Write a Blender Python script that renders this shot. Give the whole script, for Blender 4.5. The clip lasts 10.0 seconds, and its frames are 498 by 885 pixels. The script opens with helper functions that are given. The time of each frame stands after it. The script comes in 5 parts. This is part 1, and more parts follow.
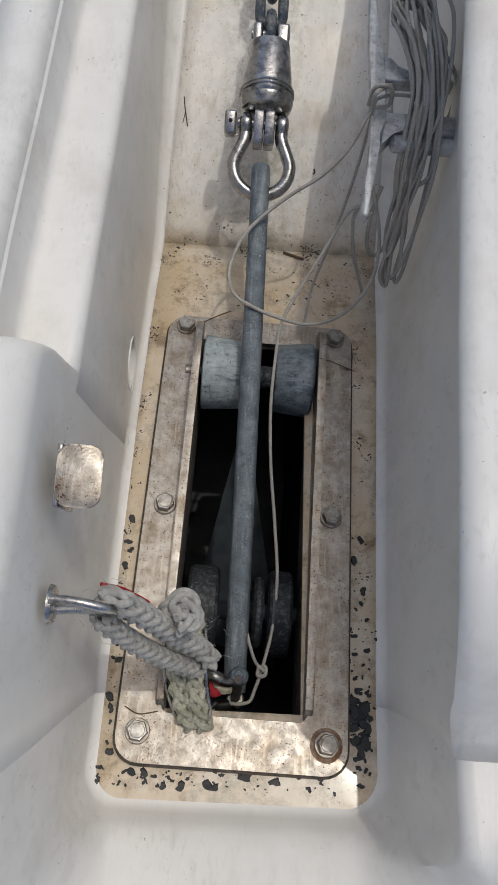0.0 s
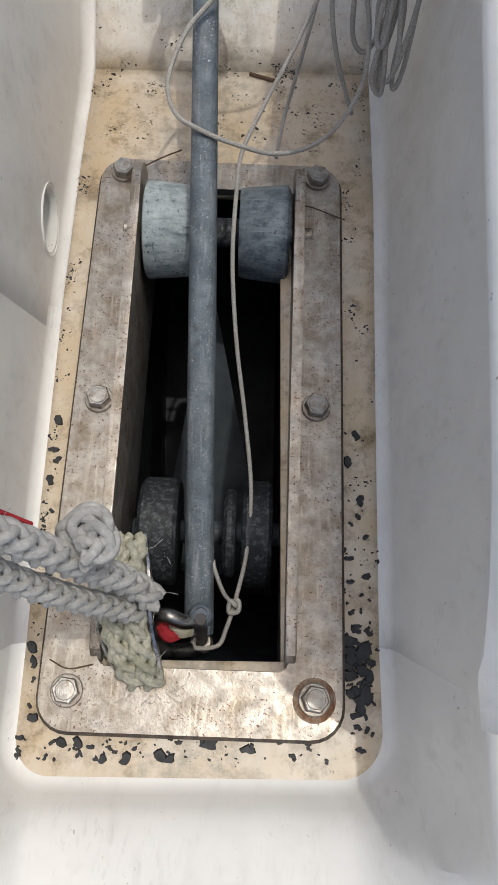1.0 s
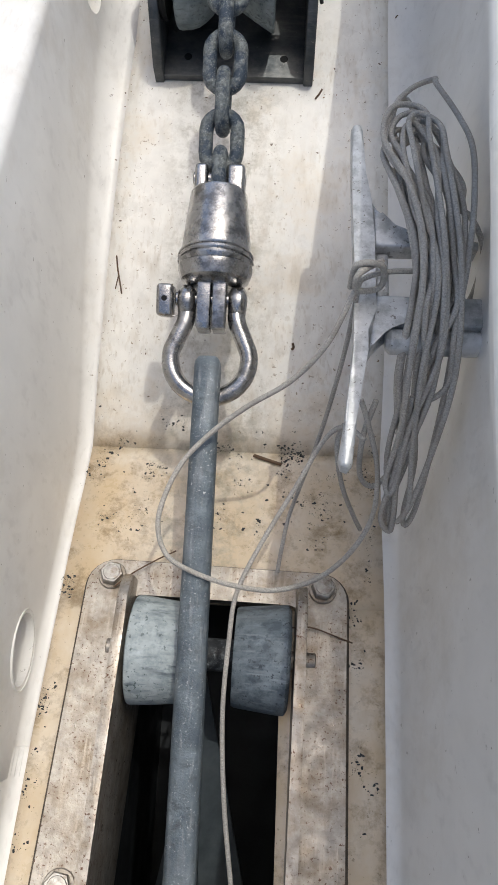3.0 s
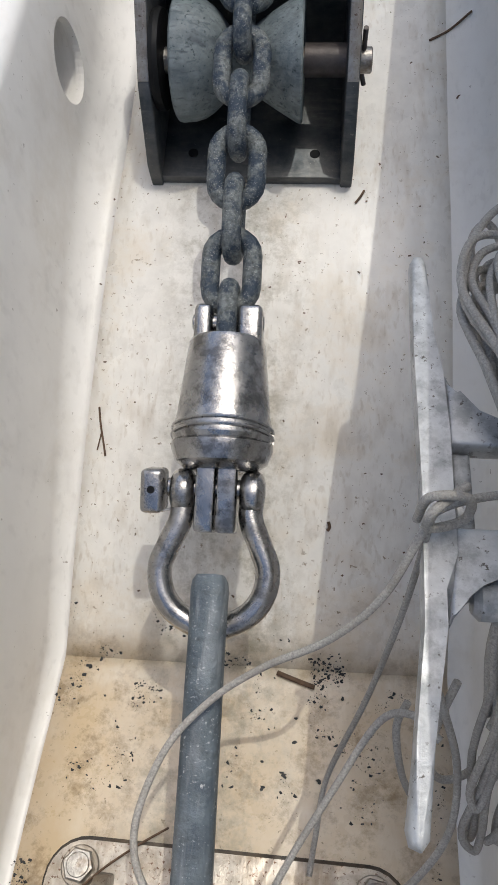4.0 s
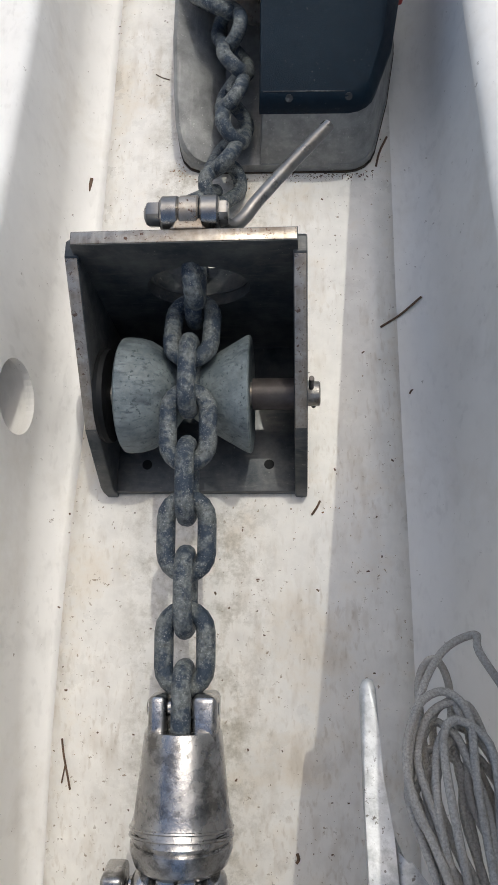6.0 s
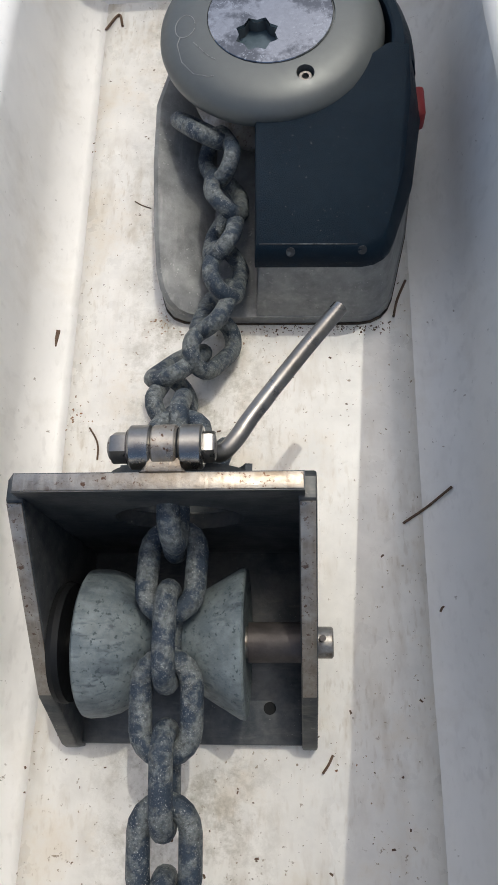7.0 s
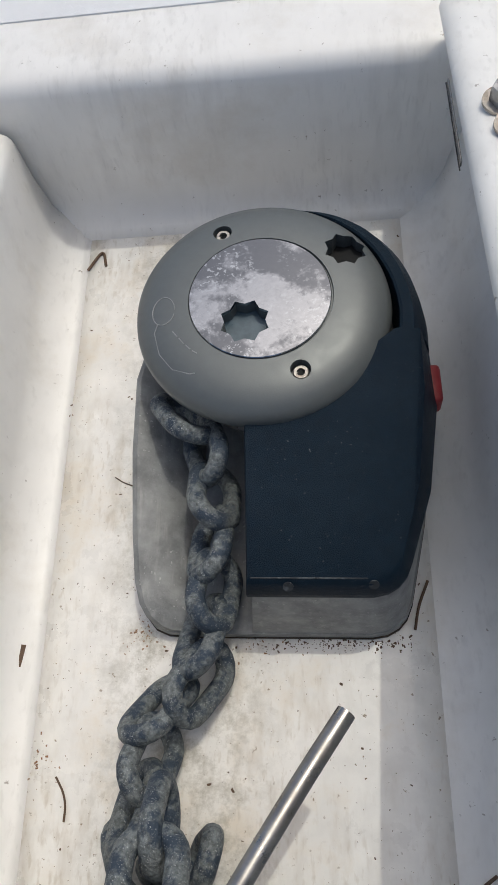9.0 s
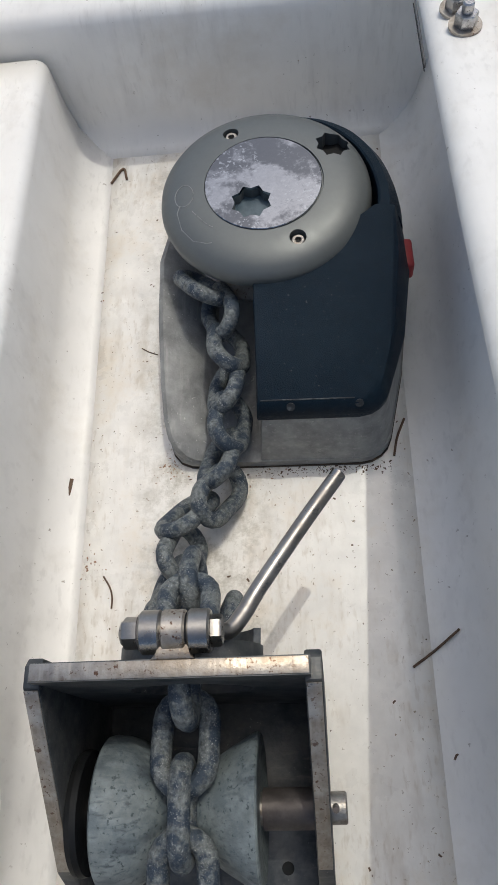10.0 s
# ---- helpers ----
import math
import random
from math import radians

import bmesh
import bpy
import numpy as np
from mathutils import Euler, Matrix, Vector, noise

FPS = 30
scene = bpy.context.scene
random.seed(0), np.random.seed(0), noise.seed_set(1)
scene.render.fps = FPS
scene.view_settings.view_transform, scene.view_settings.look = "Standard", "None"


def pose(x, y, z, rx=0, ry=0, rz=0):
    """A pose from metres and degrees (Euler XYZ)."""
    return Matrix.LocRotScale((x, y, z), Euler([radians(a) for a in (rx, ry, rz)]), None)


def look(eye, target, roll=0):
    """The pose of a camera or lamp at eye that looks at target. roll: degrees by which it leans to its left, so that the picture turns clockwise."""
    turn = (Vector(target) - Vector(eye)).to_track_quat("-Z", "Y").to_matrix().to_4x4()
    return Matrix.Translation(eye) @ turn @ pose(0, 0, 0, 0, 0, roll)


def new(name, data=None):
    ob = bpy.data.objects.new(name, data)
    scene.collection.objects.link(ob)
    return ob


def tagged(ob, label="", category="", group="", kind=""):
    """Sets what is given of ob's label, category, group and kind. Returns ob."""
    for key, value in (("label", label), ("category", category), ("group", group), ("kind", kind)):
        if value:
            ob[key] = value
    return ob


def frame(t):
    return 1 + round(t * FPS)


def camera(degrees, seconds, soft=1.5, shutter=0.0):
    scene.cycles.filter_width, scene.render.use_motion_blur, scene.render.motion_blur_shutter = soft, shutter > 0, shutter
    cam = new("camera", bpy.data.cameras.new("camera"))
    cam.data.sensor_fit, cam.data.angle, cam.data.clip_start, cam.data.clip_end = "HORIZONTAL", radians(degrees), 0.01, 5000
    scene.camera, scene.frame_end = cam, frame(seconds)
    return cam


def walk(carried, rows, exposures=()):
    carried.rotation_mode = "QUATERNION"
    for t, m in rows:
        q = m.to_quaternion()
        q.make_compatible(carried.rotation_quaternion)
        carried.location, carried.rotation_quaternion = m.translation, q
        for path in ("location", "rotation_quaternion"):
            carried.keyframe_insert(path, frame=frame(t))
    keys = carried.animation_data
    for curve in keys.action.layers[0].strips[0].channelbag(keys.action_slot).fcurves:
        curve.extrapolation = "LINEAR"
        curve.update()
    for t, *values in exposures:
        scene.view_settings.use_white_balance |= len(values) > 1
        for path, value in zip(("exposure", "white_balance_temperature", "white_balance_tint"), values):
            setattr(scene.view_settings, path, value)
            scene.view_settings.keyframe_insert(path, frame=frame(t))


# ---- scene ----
cam = camera(36.8, 10.0, soft=1.0)
PATH = [
    (0, (-0.022, 0.15, 0.794), (0.039, 0.481, -1.178), 13.9),
    (0.2, (0.006, 0.136, 0.742), (0.074, 0.388, -1.241), 16.8),
    (0.5, (0.032, 0.126, 0.647), (0.107, 0.284, -1.345), 26.9),
    (1, (0.033, 0.14, 0.614), (0.048, 0.269, -1.381), 7.6),
    (1.5, (0.034, 0.175, 0.609), (0.013, 0.359, -1.382), -6.2),
    (2, (0.023, 0.246, 0.618), (0.0, 0.539, -1.361), -3.4),
    (2.5, (0.029, 0.306, 0.595), (0.0, 0.722, -1.361), -1.9),
    (3, (0.047, 0.374, 0.583), (-0.009, 0.879, -1.352), -3.7),
    (3.2, (0.047, 0.413, 0.559), (-0.027, 0.953, -1.365), -4.9),
    (4.3, (0.045, 0.551, 0.445), (-0.12, 1.166, -1.451), -12.3),
    (4.5, (0.042, 0.567, 0.446), (-0.123, 1.18, -1.451), -12.8),
    (5, (0.077, 0.61, 0.509), (-0.107, 1.254, -1.375), -14.0),
    (5.2, (0.090, 0.633, 0.576), (-0.104, 1.286, -1.304), -14.0),
    (6.3, (0.061, 0.784, 0.494), (-0.057, 1.405, -1.403), -11.3),
    (6.5, (0.064, 0.82, 0.482), (-0.063, 1.443, -1.414), -12.2),
    (7, (0.064, 0.888, 0.469), (-0.069, 1.557, -1.411), -11.4),
    (7.5, (0.068, 0.961, 0.473), (-0.078, 1.703, -1.379), -11.2),
    (8, (0.067, 1.027, 0.456), (-0.122, 1.823, -1.369), -14.0),
    (8.5, (0.079, 1.06, 0.451), (-0.124, 1.884, -1.36), -15.0),
    (9, (0.082, 1.06, 0.454), (-0.115, 1.904, -1.349), -14.4),
    (9.5, (0.079, 1.037, 0.458), (-0.105, 1.875, -1.349), -13.8),
    (10, (0.074, 0.937, 0.505), (-0.098, 1.752, -1.313), -14.2),
]
walk(cam, [(t, look(eye, target, roll)) for t, eye, target, roll in PATH],
     [(0.0, -0.92, 6470, 6), (0.6, -0.64, 6470, 6), (1.2, -0.40, 6470, 6), (2.0, -0.17, 6470, 6), (3.2, -0.20, 6470, 6), (4.3, -0.38, 6470, 6), (7.6, -0.35, 6550, 5), (8.6, -0.48, 6550, 5), (10.0, -0.43, 6550, 5)])

# ---- light ----
SUN = Vector((0.21, 0.34, 1.0)).normalized()
world = bpy.data.worlds.new("sky")
scene.world = world
world.use_nodes = True
wn = world.node_tree.nodes
wl = world.node_tree.links
sky = wn.new("ShaderNodeTexSky")
sky.sky_type = "NISHITA"
sky.sun_disc = False
sky.sun_elevation = math.asin(SUN.z)
sky.sun_rotation = math.atan2(SUN.x, SUN.y)
sky.air_density, sky.dust_density, sky.ozone_density = 0.8, 3.5, 0.6
wl.new(sky.outputs[0], wn["Background"].inputs[0])
wn["Background"].inputs[1].default_value = 0.215
sun = new("sun", bpy.data.lights.new("sun", "SUN"))
sun.data.energy, sun.data.angle, sun.data.color = 1.25, radians(0.6), (1.0, 0.96, 0.9)
sun.matrix_world = look(SUN * 5, (0, 0, 0))


# ---- materials ----
def mat(name, base, rough=0.5, metal=0.0, scale=60.0, vary=0.25, second=None, amount=0.0, patch=9.0,
        bump=0.15, fine=400.0, coat=0.0, edge=(0.45, 0.62), rvary=0.15, spots=None, spotsize=90.0, spotcut=0.2,
        spec=0.5, streak=None, zone=None, stretch=(1.0, 0.09, 1.0), force=1.0, gate_size=13.0, each=False):
    """A worn surface: base colour with grain, patches of a second colour, small spots and fine relief."""
    m = bpy.data.materials.new(name)
    m.use_nodes = True
    n, l = m.node_tree.nodes, m.node_tree.links
    b = n["Principled BSDF"]
    b.inputs["Metallic"].default_value = metal
    b.inputs["Coat Weight"].default_value = coat
    b.inputs["Specular IOR Level"].default_value = spec
    b.inputs["Coat Roughness"].default_value = 0.12
    tc = n.new("ShaderNodeTexCoord")
    place = tc.outputs["Object"]
    if each:
        # alike pieces differ in their wear
        info, off, plus = n.new("ShaderNodeObjectInfo"), n.new("ShaderNodeVectorMath"), n.new("ShaderNodeVectorMath")
        off.operation, plus.operation = "SCALE", "ADD"
        off.inputs[0].default_value = (7.3, 3.1, 5.7)
        l.new(info.outputs["Random"], off.inputs["Scale"])
        l.new(place, plus.inputs[0])
        l.new(off.outputs[0], plus.inputs[1])
        place = plus.outputs[0]

    def tex(s, detail=6.0, rough_=0.6):
        t = n.new("ShaderNodeTexNoise")
        t.inputs["Scale"].default_value, t.inputs["Detail"].default_value, t.inputs["Roughness"].default_value = s, detail, rough_
        l.new(place, t.inputs["Vector"])
        return t.outputs["Fac"]

    def ramp(fac, lo, hi, a=0.0, z=1.0):
        r = n.new("ShaderNodeMapRange")
        r.inputs["From Min"].default_value, r.inputs["From Max"].default_value = lo, hi
        r.inputs["To Min"].default_value, r.inputs["To Max"].default_value = a, z
        l.new(fac, r.inputs["Value"])
        return r.outputs[0]

    def mix(fac, a, c, kind="MIX"):
        x = n.new("ShaderNodeMix")
        x.data_type, x.blend_type = "RGBA", kind
        for sock, v in ((x.inputs["Factor"], fac), (x.inputs["A"], a), (x.inputs["B"], c)):
            if isinstance(v, (tuple, float, int)):
                sock.default_value = (*v, 1) if isinstance(v, tuple) else v
            else:
                l.new(v, sock)
        return x.outputs["Result"]

    grain = tex(scale)
    col = mix(ramp(grain, 0.3, 0.7), tuple(c * (1 - vary) for c in base), tuple(min(1, c * (1 + vary * 0.5)) for c in base))
    if second:
        p = n.new("ShaderNodeMath")
        p.operation = "MULTIPLY"
        l.new(ramp(tex(patch, 9.0, 0.68), edge[0], edge[1]), p.inputs[0])
        p.inputs[1].default_value = amount
        col = mix(p.outputs[0], col, second)
    if streak:
        mp = n.new("ShaderNodeMapping")
        mp.inputs["Scale"].default_value = stretch
        l.new(tc.outputs["Object"], mp.inputs["Vector"])
        for scale_, lo, hi, k in ((95, 0.50, 0.70, 0.6 * force), (320, 0.55, 0.68, 0.55 * force)):
            t = n.new("ShaderNodeTexNoise")
            t.inputs["Scale"].default_value, t.inputs["Detail"].default_value = scale_, 5.0
            l.new(mp.outputs[0], t.inputs["Vector"])
            g = n.new("ShaderNodeMath")
            g.operation = "MULTIPLY"
            l.new(ramp(t.outputs["Fac"], lo, hi, 0, k), g.inputs[0])
            l.new(ramp(tex(gate_size, 4.0), 0.38, 0.60), g.inputs[1])
            col = mix(g.outputs[0], col, streak)
    if zone:
        # a stain that fades out aft of the well
        sp = n.new("ShaderNodeSeparateXYZ")
        l.new(tc.outputs["Object"], sp.inputs[0])
        ad = n.new("ShaderNodeMath")
        ad.operation = "MULTIPLY_ADD"
        l.new(tex(26, 8.0, 0.7), ad.inputs[0])
        ad.inputs[1].default_value = 0.14
        l.new(sp.outputs["Y"], ad.inputs[2])
        g = n.new("ShaderNodeMath")
        g.operation = "MULTIPLY"
        l.new(ramp(ad.outputs[0], 0.655, 0.585), g.inputs[0])
        l.new(ramp(tex(16, 7.0, 0.66), 0.25, 0.62, 0.35, 1.0), g.inputs[1])
        col = mix(g.outputs[0], col, zone[0])
        h = n.new("ShaderNodeMath")
        h.operation = "MULTIPLY"
        l.new(g.outputs[0], h.inputs[0])
        l.new(ramp(tex(42, 10.0, 0.76), 0.49, 0.64, 0, 0.85), h.inputs[1])
        col = mix(h.outputs[0], col, zone[1])
        # grey-green rub marks under the chain
        side = n.new("ShaderNodeMath")
        side.operation = "ADD"
        l.new(sp.outputs["X"], side.inputs[0])
        side.inputs[1].default_value = 0.006
        away = n.new("ShaderNodeMath")
        away.operation = "ABSOLUTE"
        l.new(side.outputs[0], away.inputs[0])
        rub = n.new("ShaderNodeMath")
        rub.operation = "MULTIPLY"
        l.new(ramp(away.outputs[0], 0.062, 0.028), rub.inputs[0])
        l.new(ramp(tex(46, 10.0, 0.78), 0.46, 0.63, 0, 0.75), rub.inputs[1])
        col = mix(rub.outputs[0], col, (0.34, 0.31, 0.235))
    if spots:
        near = ramp(tex(spotsize * 4.0, 3.0, 0.65), 0.71 - spotcut * 0.38, 0.76 - spotcut * 0.38, 0.0, 0.9)
        gate = ramp(tex(spotsize * 0.3, 5.0), 0.38, 0.56)
        q = n.new("ShaderNodeMath")
        q.operation = "MULTIPLY"
        l.new(near, q.inputs[0])
        l.new(gate, q.inputs[1])
        col = mix(q.outputs[0], col, spots)
    l.new(col, b.inputs["Base Color"])
    l.new(ramp(tex(scale * 0.6), 0.3, 0.7, max(0.02, rough - rvary), min(1, rough + rvary)), b.inputs["Roughness"])
    if bump:
        u = n.new("ShaderNodeBump")
        u.inputs["Strength"].default_value, u.inputs["Distance"].default_value = bump, 0.001
        l.new(tex(fine, 4.0), u.inputs["Height"])
        l.new(u.outputs[0], b.inputs["Normal"])
    return m


GEL = mat("gelcoat", (0.85, 0.83, 0.785), 0.40, 0, 18, 0.05, (0.60, 0.54, 0.44), 0.40, 8, 0.02, 120, 0.0, (0.53, 0.70), 0.08, (0.34, 0.30, 0.25), 42, 0.06, spec=0.35, streak=(0.52, 0.50, 0.46), force=0.4, stretch=(1.0, 0.35, 0.2))
GELFLOOR = mat("worn gelcoat floor", (0.84, 0.815, 0.76), 0.32, 0, 60, 0.10, (0.60, 0.50, 0.36), 0.60, 15, 0.03, 150, 0.3, (0.52, 0.70), 0.1, (0.24, 0.18, 0.11), 60, 0.16,
               force=0.8, streak=(0.50, 0.43, 0.33), stretch=(1.0, 0.3, 1.0), zone=((0.62, 0.49, 0.32), (0.23, 0.15, 0.075)))
DECK = mat("non-slip deck paint", (0.80, 0.80, 0.79), 0.5, 0, 30, 0.05, (0.66, 0.63, 0.57), 0.3, 6, 0.6, 320, 0.0)
# moulded non-slip diamonds
dn, dl = DECK.node_tree.nodes, DECK.node_tree.links
where, turn, tread, relief = dn.new("ShaderNodeTexCoord"), dn.new("ShaderNodeMapping"), dn.new("ShaderNodeTexChecker"), dn.new("ShaderNodeBump")
turn.inputs["Rotation"].default_value = (0, 0, radians(45))
tread.inputs["Scale"].default_value = 230
relief.inputs["Strength"].default_value, relief.inputs["Distance"].default_value = 0.7, 0.0012
dl.new(where.outputs["Object"], turn.inputs["Vector"])
dl.new(turn.outputs[0], tread.inputs["Vector"])
dl.new(tread.outputs["Fac"], relief.inputs["Height"])
dl.new(relief.outputs[0], dn["Principled BSDF"].inputs["Normal"])
STEEL = mat("tarnished stainless steel", (0.43, 0.40, 0.36), 0.40, 0.75, 130, 0.3, (0.22, 0.175, 0.125), 0.9, 45, 0.2, 500, 0.0, (0.42, 0.66), 0.14, (0.10, 0.042, 0.02), 105, 0.32, streak=(0.60, 0.54, 0.46), force=0.9, gate_size=22)
POLISH = mat("worn bright stainless steel", (0.50, 0.49, 0.48), 0.26, 1.0, 110, 0.25, (0.17, 0.165, 0.16), 0.8, 75, 0.2, 450, 0.0, (0.50, 0.62), 0.12, (0.10, 0.095, 0.09), 160, 0.2)
BOLT = mat("weathered bolt steel", (0.40, 0.385, 0.36), 0.40, 0.85, 200, 0.3, (0.17, 0.12, 0.08), 0.7, 110, 0.35, 500, 0.0, (0.48, 0.64), 0.12)
BRUSHED = mat("brushed stainless steel", (0.34, 0.33, 0.315), 0.33, 1.0, 120, 0.2, (0.22, 0.20, 0.18), 0.6, 40, 0.06, 600)
BRACKET = mat("dull stainless plate", (0.125, 0.128, 0.128), 0.46, 0.6, 90, 0.25, (0.040, 0.050, 0.058), 0.9, 34, 0.15, 420, 0.0, (0.40, 0.62), 0.12, (0.30, 0.29, 0.27), 120, 0.10, streak=(0.24, 0.23, 0.21), stretch=(0.2, 1.0, 1.0), force=0.5, gate_size=30)
GALV = mat("weathered galvanised steel", (0.165, 0.20, 0.225), 0.55, 0.3, 150, 0.5, (0.070, 0.092, 0.115), 0.85, 75, 0.8, 380, 0.0, (0.46, 0.62), 0.15, (0.50, 0.52, 0.53), 150, 0.24, streak=(0.38, 0.405, 0.42), force=0.8, gate_size=40)
CHAIN = mat("weathered galvanised chain", (0.185, 0.205, 0.205), 0.60, 0.25, 380, 0.65, (0.026, 0.044, 0.070), 0.92, 82, 1.0, 620, 0.0, (0.46, 0.56), 0.14, (0.50, 0.51, 0.49), 300, 0.27, each=True)
RUBBER = mat("scuffed grey roller plastic", (0.20, 0.235, 0.24), 0.6, 0, 120, 0.3, (0.12, 0.15, 0.165), 0.85, 90, 0.5, 300, 0.0, (0.46, 0.60), 0.1, (0.045, 0.065, 0.07), 90, 0.30, streak=(0.05, 0.065, 0.08), stretch=(0.2, 1.0, 1.0), force=1.5, gate_size=35)
RUBBERLIGHT = mat("pale grey roller plastic", (0.43, 0.485, 0.50), 0.65, 0, 130, 0.2, (0.23, 0.28, 0.30), 0.75, 90, 0.5, 300, 0.0, (0.47, 0.62), 0.1, (0.055, 0.085, 0.085), 70, 0.30, streak=(0.09, 0.12, 0.14), stretch=(0.2, 1.0, 1.0), force=1.5, gate_size=35)
RUSTY = mat("brown-stained steel", (0.105, 0.093, 0.088), 0.5, 0.4, 90, 0.3, (0.05, 0.04, 0.04), 0.7, 50, 0.2, 300)
RUBBERDARK = mat("dark roller rubber", (0.024, 0.028, 0.033), 0.6, 0, 120, 0.5, (0.12, 0.135, 0.14), 0.8, 190, 0.8, 300, 0.0, (0.5, 0.64), 0.1, (0.22, 0.24, 0.25), 110, 0.24)
# near-black base puts the trunk's deep shade into its colour
DARK = mat("shade-dark trunk", (0.010, 0.013, 0.017), 0.5, 0, 40, 0.4, (0.025, 0.03, 0.035), 0.5, 14, 0.1, 200)
# black plastic parts; also painted in as shade in holes and sockets
BLACK = mat("black plastic", (0.010, 0.011, 0.012), 0.6, 0, 60, 0.3, spec=0.2)
COVER = mat("charcoal blue plastic cover", (0.0045, 0.0145, 0.0265), 0.40, 0, 160, 0.2, (0.011, 0.023, 0.036), 0.6, 22, 0.55, 2000, 0.0, (0.46, 0.7), 0.06, (0.17, 0.175, 0.18), 130, 0.09, spec=0.14)
BASEGREY = mat("grey cast base", (0.30, 0.305, 0.295), 0.5, 0.15, 110, 0.2, (0.125, 0.127, 0.127), 0.7, 45, 0.3, 500, 0.0, (0.44, 0.66), 0.1, (0.48, 0.48, 0.45), 90, 0.18, streak=(0.42, 0.41, 0.39), force=1.0, gate_size=30)
CAPGREY = mat("satin grey cap", (0.132, 0.143, 0.141), 0.42, 0.3, 200, 0.06, (0.13, 0.14, 0.14), 0.4, 20, 0.05, 900, 0.0, (0.45, 0.7), 0.05)
# pale spots are salt; the dark patches paint in reflections of dark surroundings
MIRROR = mat("salt-spotted mirror steel with painted reflections", (0.40, 0.41, 0.43), 0.08, 1.0, 300, 0.1, (0.13, 0.137, 0.15), 0.85, 28, 0.02, 500, 0.0, (0.45, 0.54), 0.06, (0.46, 0.48, 0.50), 90, 0.36)
STARBLUE = mat("blue-grey socket plastic", (0.07, 0.11, 0.135), 0.4, 0, 90, 0.3, (0.10, 0.14, 0.17), 0.7, 90)
RED = mat("red plastic lever", (0.35, 0.03, 0.03), 0.45, 0, 90, 0.15)
ROPE = mat("weathered white rope", (0.50, 0.49, 0.46), 0.9, 0, 260, 0.3, (0.30, 0.29, 0.26), 0.6, 60, 0.8, 700)
ROPEGREEN = mat("mossy rope whipping", (0.54, 0.52, 0.41), 0.9, 0, 260, 0.35, (0.20, 0.20, 0.12), 0.65, 55, 0.8, 700)
ROPERED = mat("red tracer yarn", (0.40, 0.02, 0.03), 0.85, 0, 260, 0.25)
CORD = mat("grey-white braided cord", (0.50, 0.475, 0.43), 0.85, 0, 900, 0.4, (0.33, 0.30, 0.26), 0.55, 40, 0.7, 900)
# steel coloured darker for the shade down in the slot: fluke and lower axle
FLUKE = mat("slot-shaded dark steel", (0.075, 0.092, 0.105), 0.6, 0.1, 60, 0.3, (0.12, 0.14, 0.15), 0.5, 20)
RUST = mat("orange rust stain", (0.26, 0.12, 0.05), 0.7, 0, 200, 0.4, (0.36, 0.28, 0.20), 0.9, 120, 0.3, 500, 0.0, (0.45, 0.6))
ALLOY = mat("oxidised aluminium", (0.62, 0.63, 0.63), 0.42, 0.3, 110, 0.2, (0.33, 0.34, 0.34), 0.85, 60, 0.25, 400, 0.0, (0.47, 0.60), 0.12, (0.09, 0.075, 0.06), 70, 0.26)
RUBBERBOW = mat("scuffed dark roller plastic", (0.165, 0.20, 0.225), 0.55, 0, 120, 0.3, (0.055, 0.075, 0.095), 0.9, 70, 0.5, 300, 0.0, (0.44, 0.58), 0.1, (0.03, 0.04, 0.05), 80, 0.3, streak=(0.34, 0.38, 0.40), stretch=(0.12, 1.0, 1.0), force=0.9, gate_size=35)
FLAKE = mat("black paint flakes", (0.022, 0.024, 0.026), 0.55, 0, 200, 0.5)
TWIG = mat("dry brown twig", (0.13, 0.08, 0.05), 0.85, 0, 300, 0.3)
SEAL = mat("brown-stained sealant", (0.09, 0.065, 0.042), 0.6, 0, 150, 0.5, (0.02, 0.018, 0.015), 0.8, 60)
WATER = mat("sea water", (0.02, 0.06, 0.08), 0.1, 0, 2, 0.3, None, 0, 9, 0.8, 6)


# ---- building helpers ----
def part(name, bm, material, parent=None, label="", smooth=35):
    me = bpy.data.meshes.new(name)
    bmesh.ops.recalc_face_normals(bm, faces=bm.faces[:])
    bm.to_mesh(me)
    bm.free()
    me.materials.append(material)
    if smooth:
        me.shade_smooth()
        me.set_sharp_from_angle(angle=radians(smooth))
    ob = new(name, me)
    if parent is not None:
        ob.parent = parent
    if label:
        ob["label"] = label
    return ob


def thing(name, label, category, group="", m=None):
    ob = new(name)
    ob.empty_display_size = 0.02
    if m is not None:
        ob.matrix_basis = m
    return tagged(ob, label, category, group)


def box(lo, hi, bevel=0.001, segs=2, bm=None):
    bm = bm or bmesh.new()
    vs = [bm.verts.new((x, y, z)) for x in (lo[0], hi[0]) for y in (lo[1], hi[1]) for z in (lo[2], hi[2])]
    fs = [bm.faces.new([vs[i] for i in q]) for q in ((0, 1, 3, 2), (4, 6, 7, 5), (0, 4, 5, 1), (2, 3, 7, 6), (0, 2, 6, 4), (1, 5, 7, 3))]
    if bevel:
        es = list({e for f in fs for e in f.edges})
        bmesh.ops.bevel(bm, geom=es, offset=bevel, segments=segs, profile=0.5, affect="EDGES")
    return bm


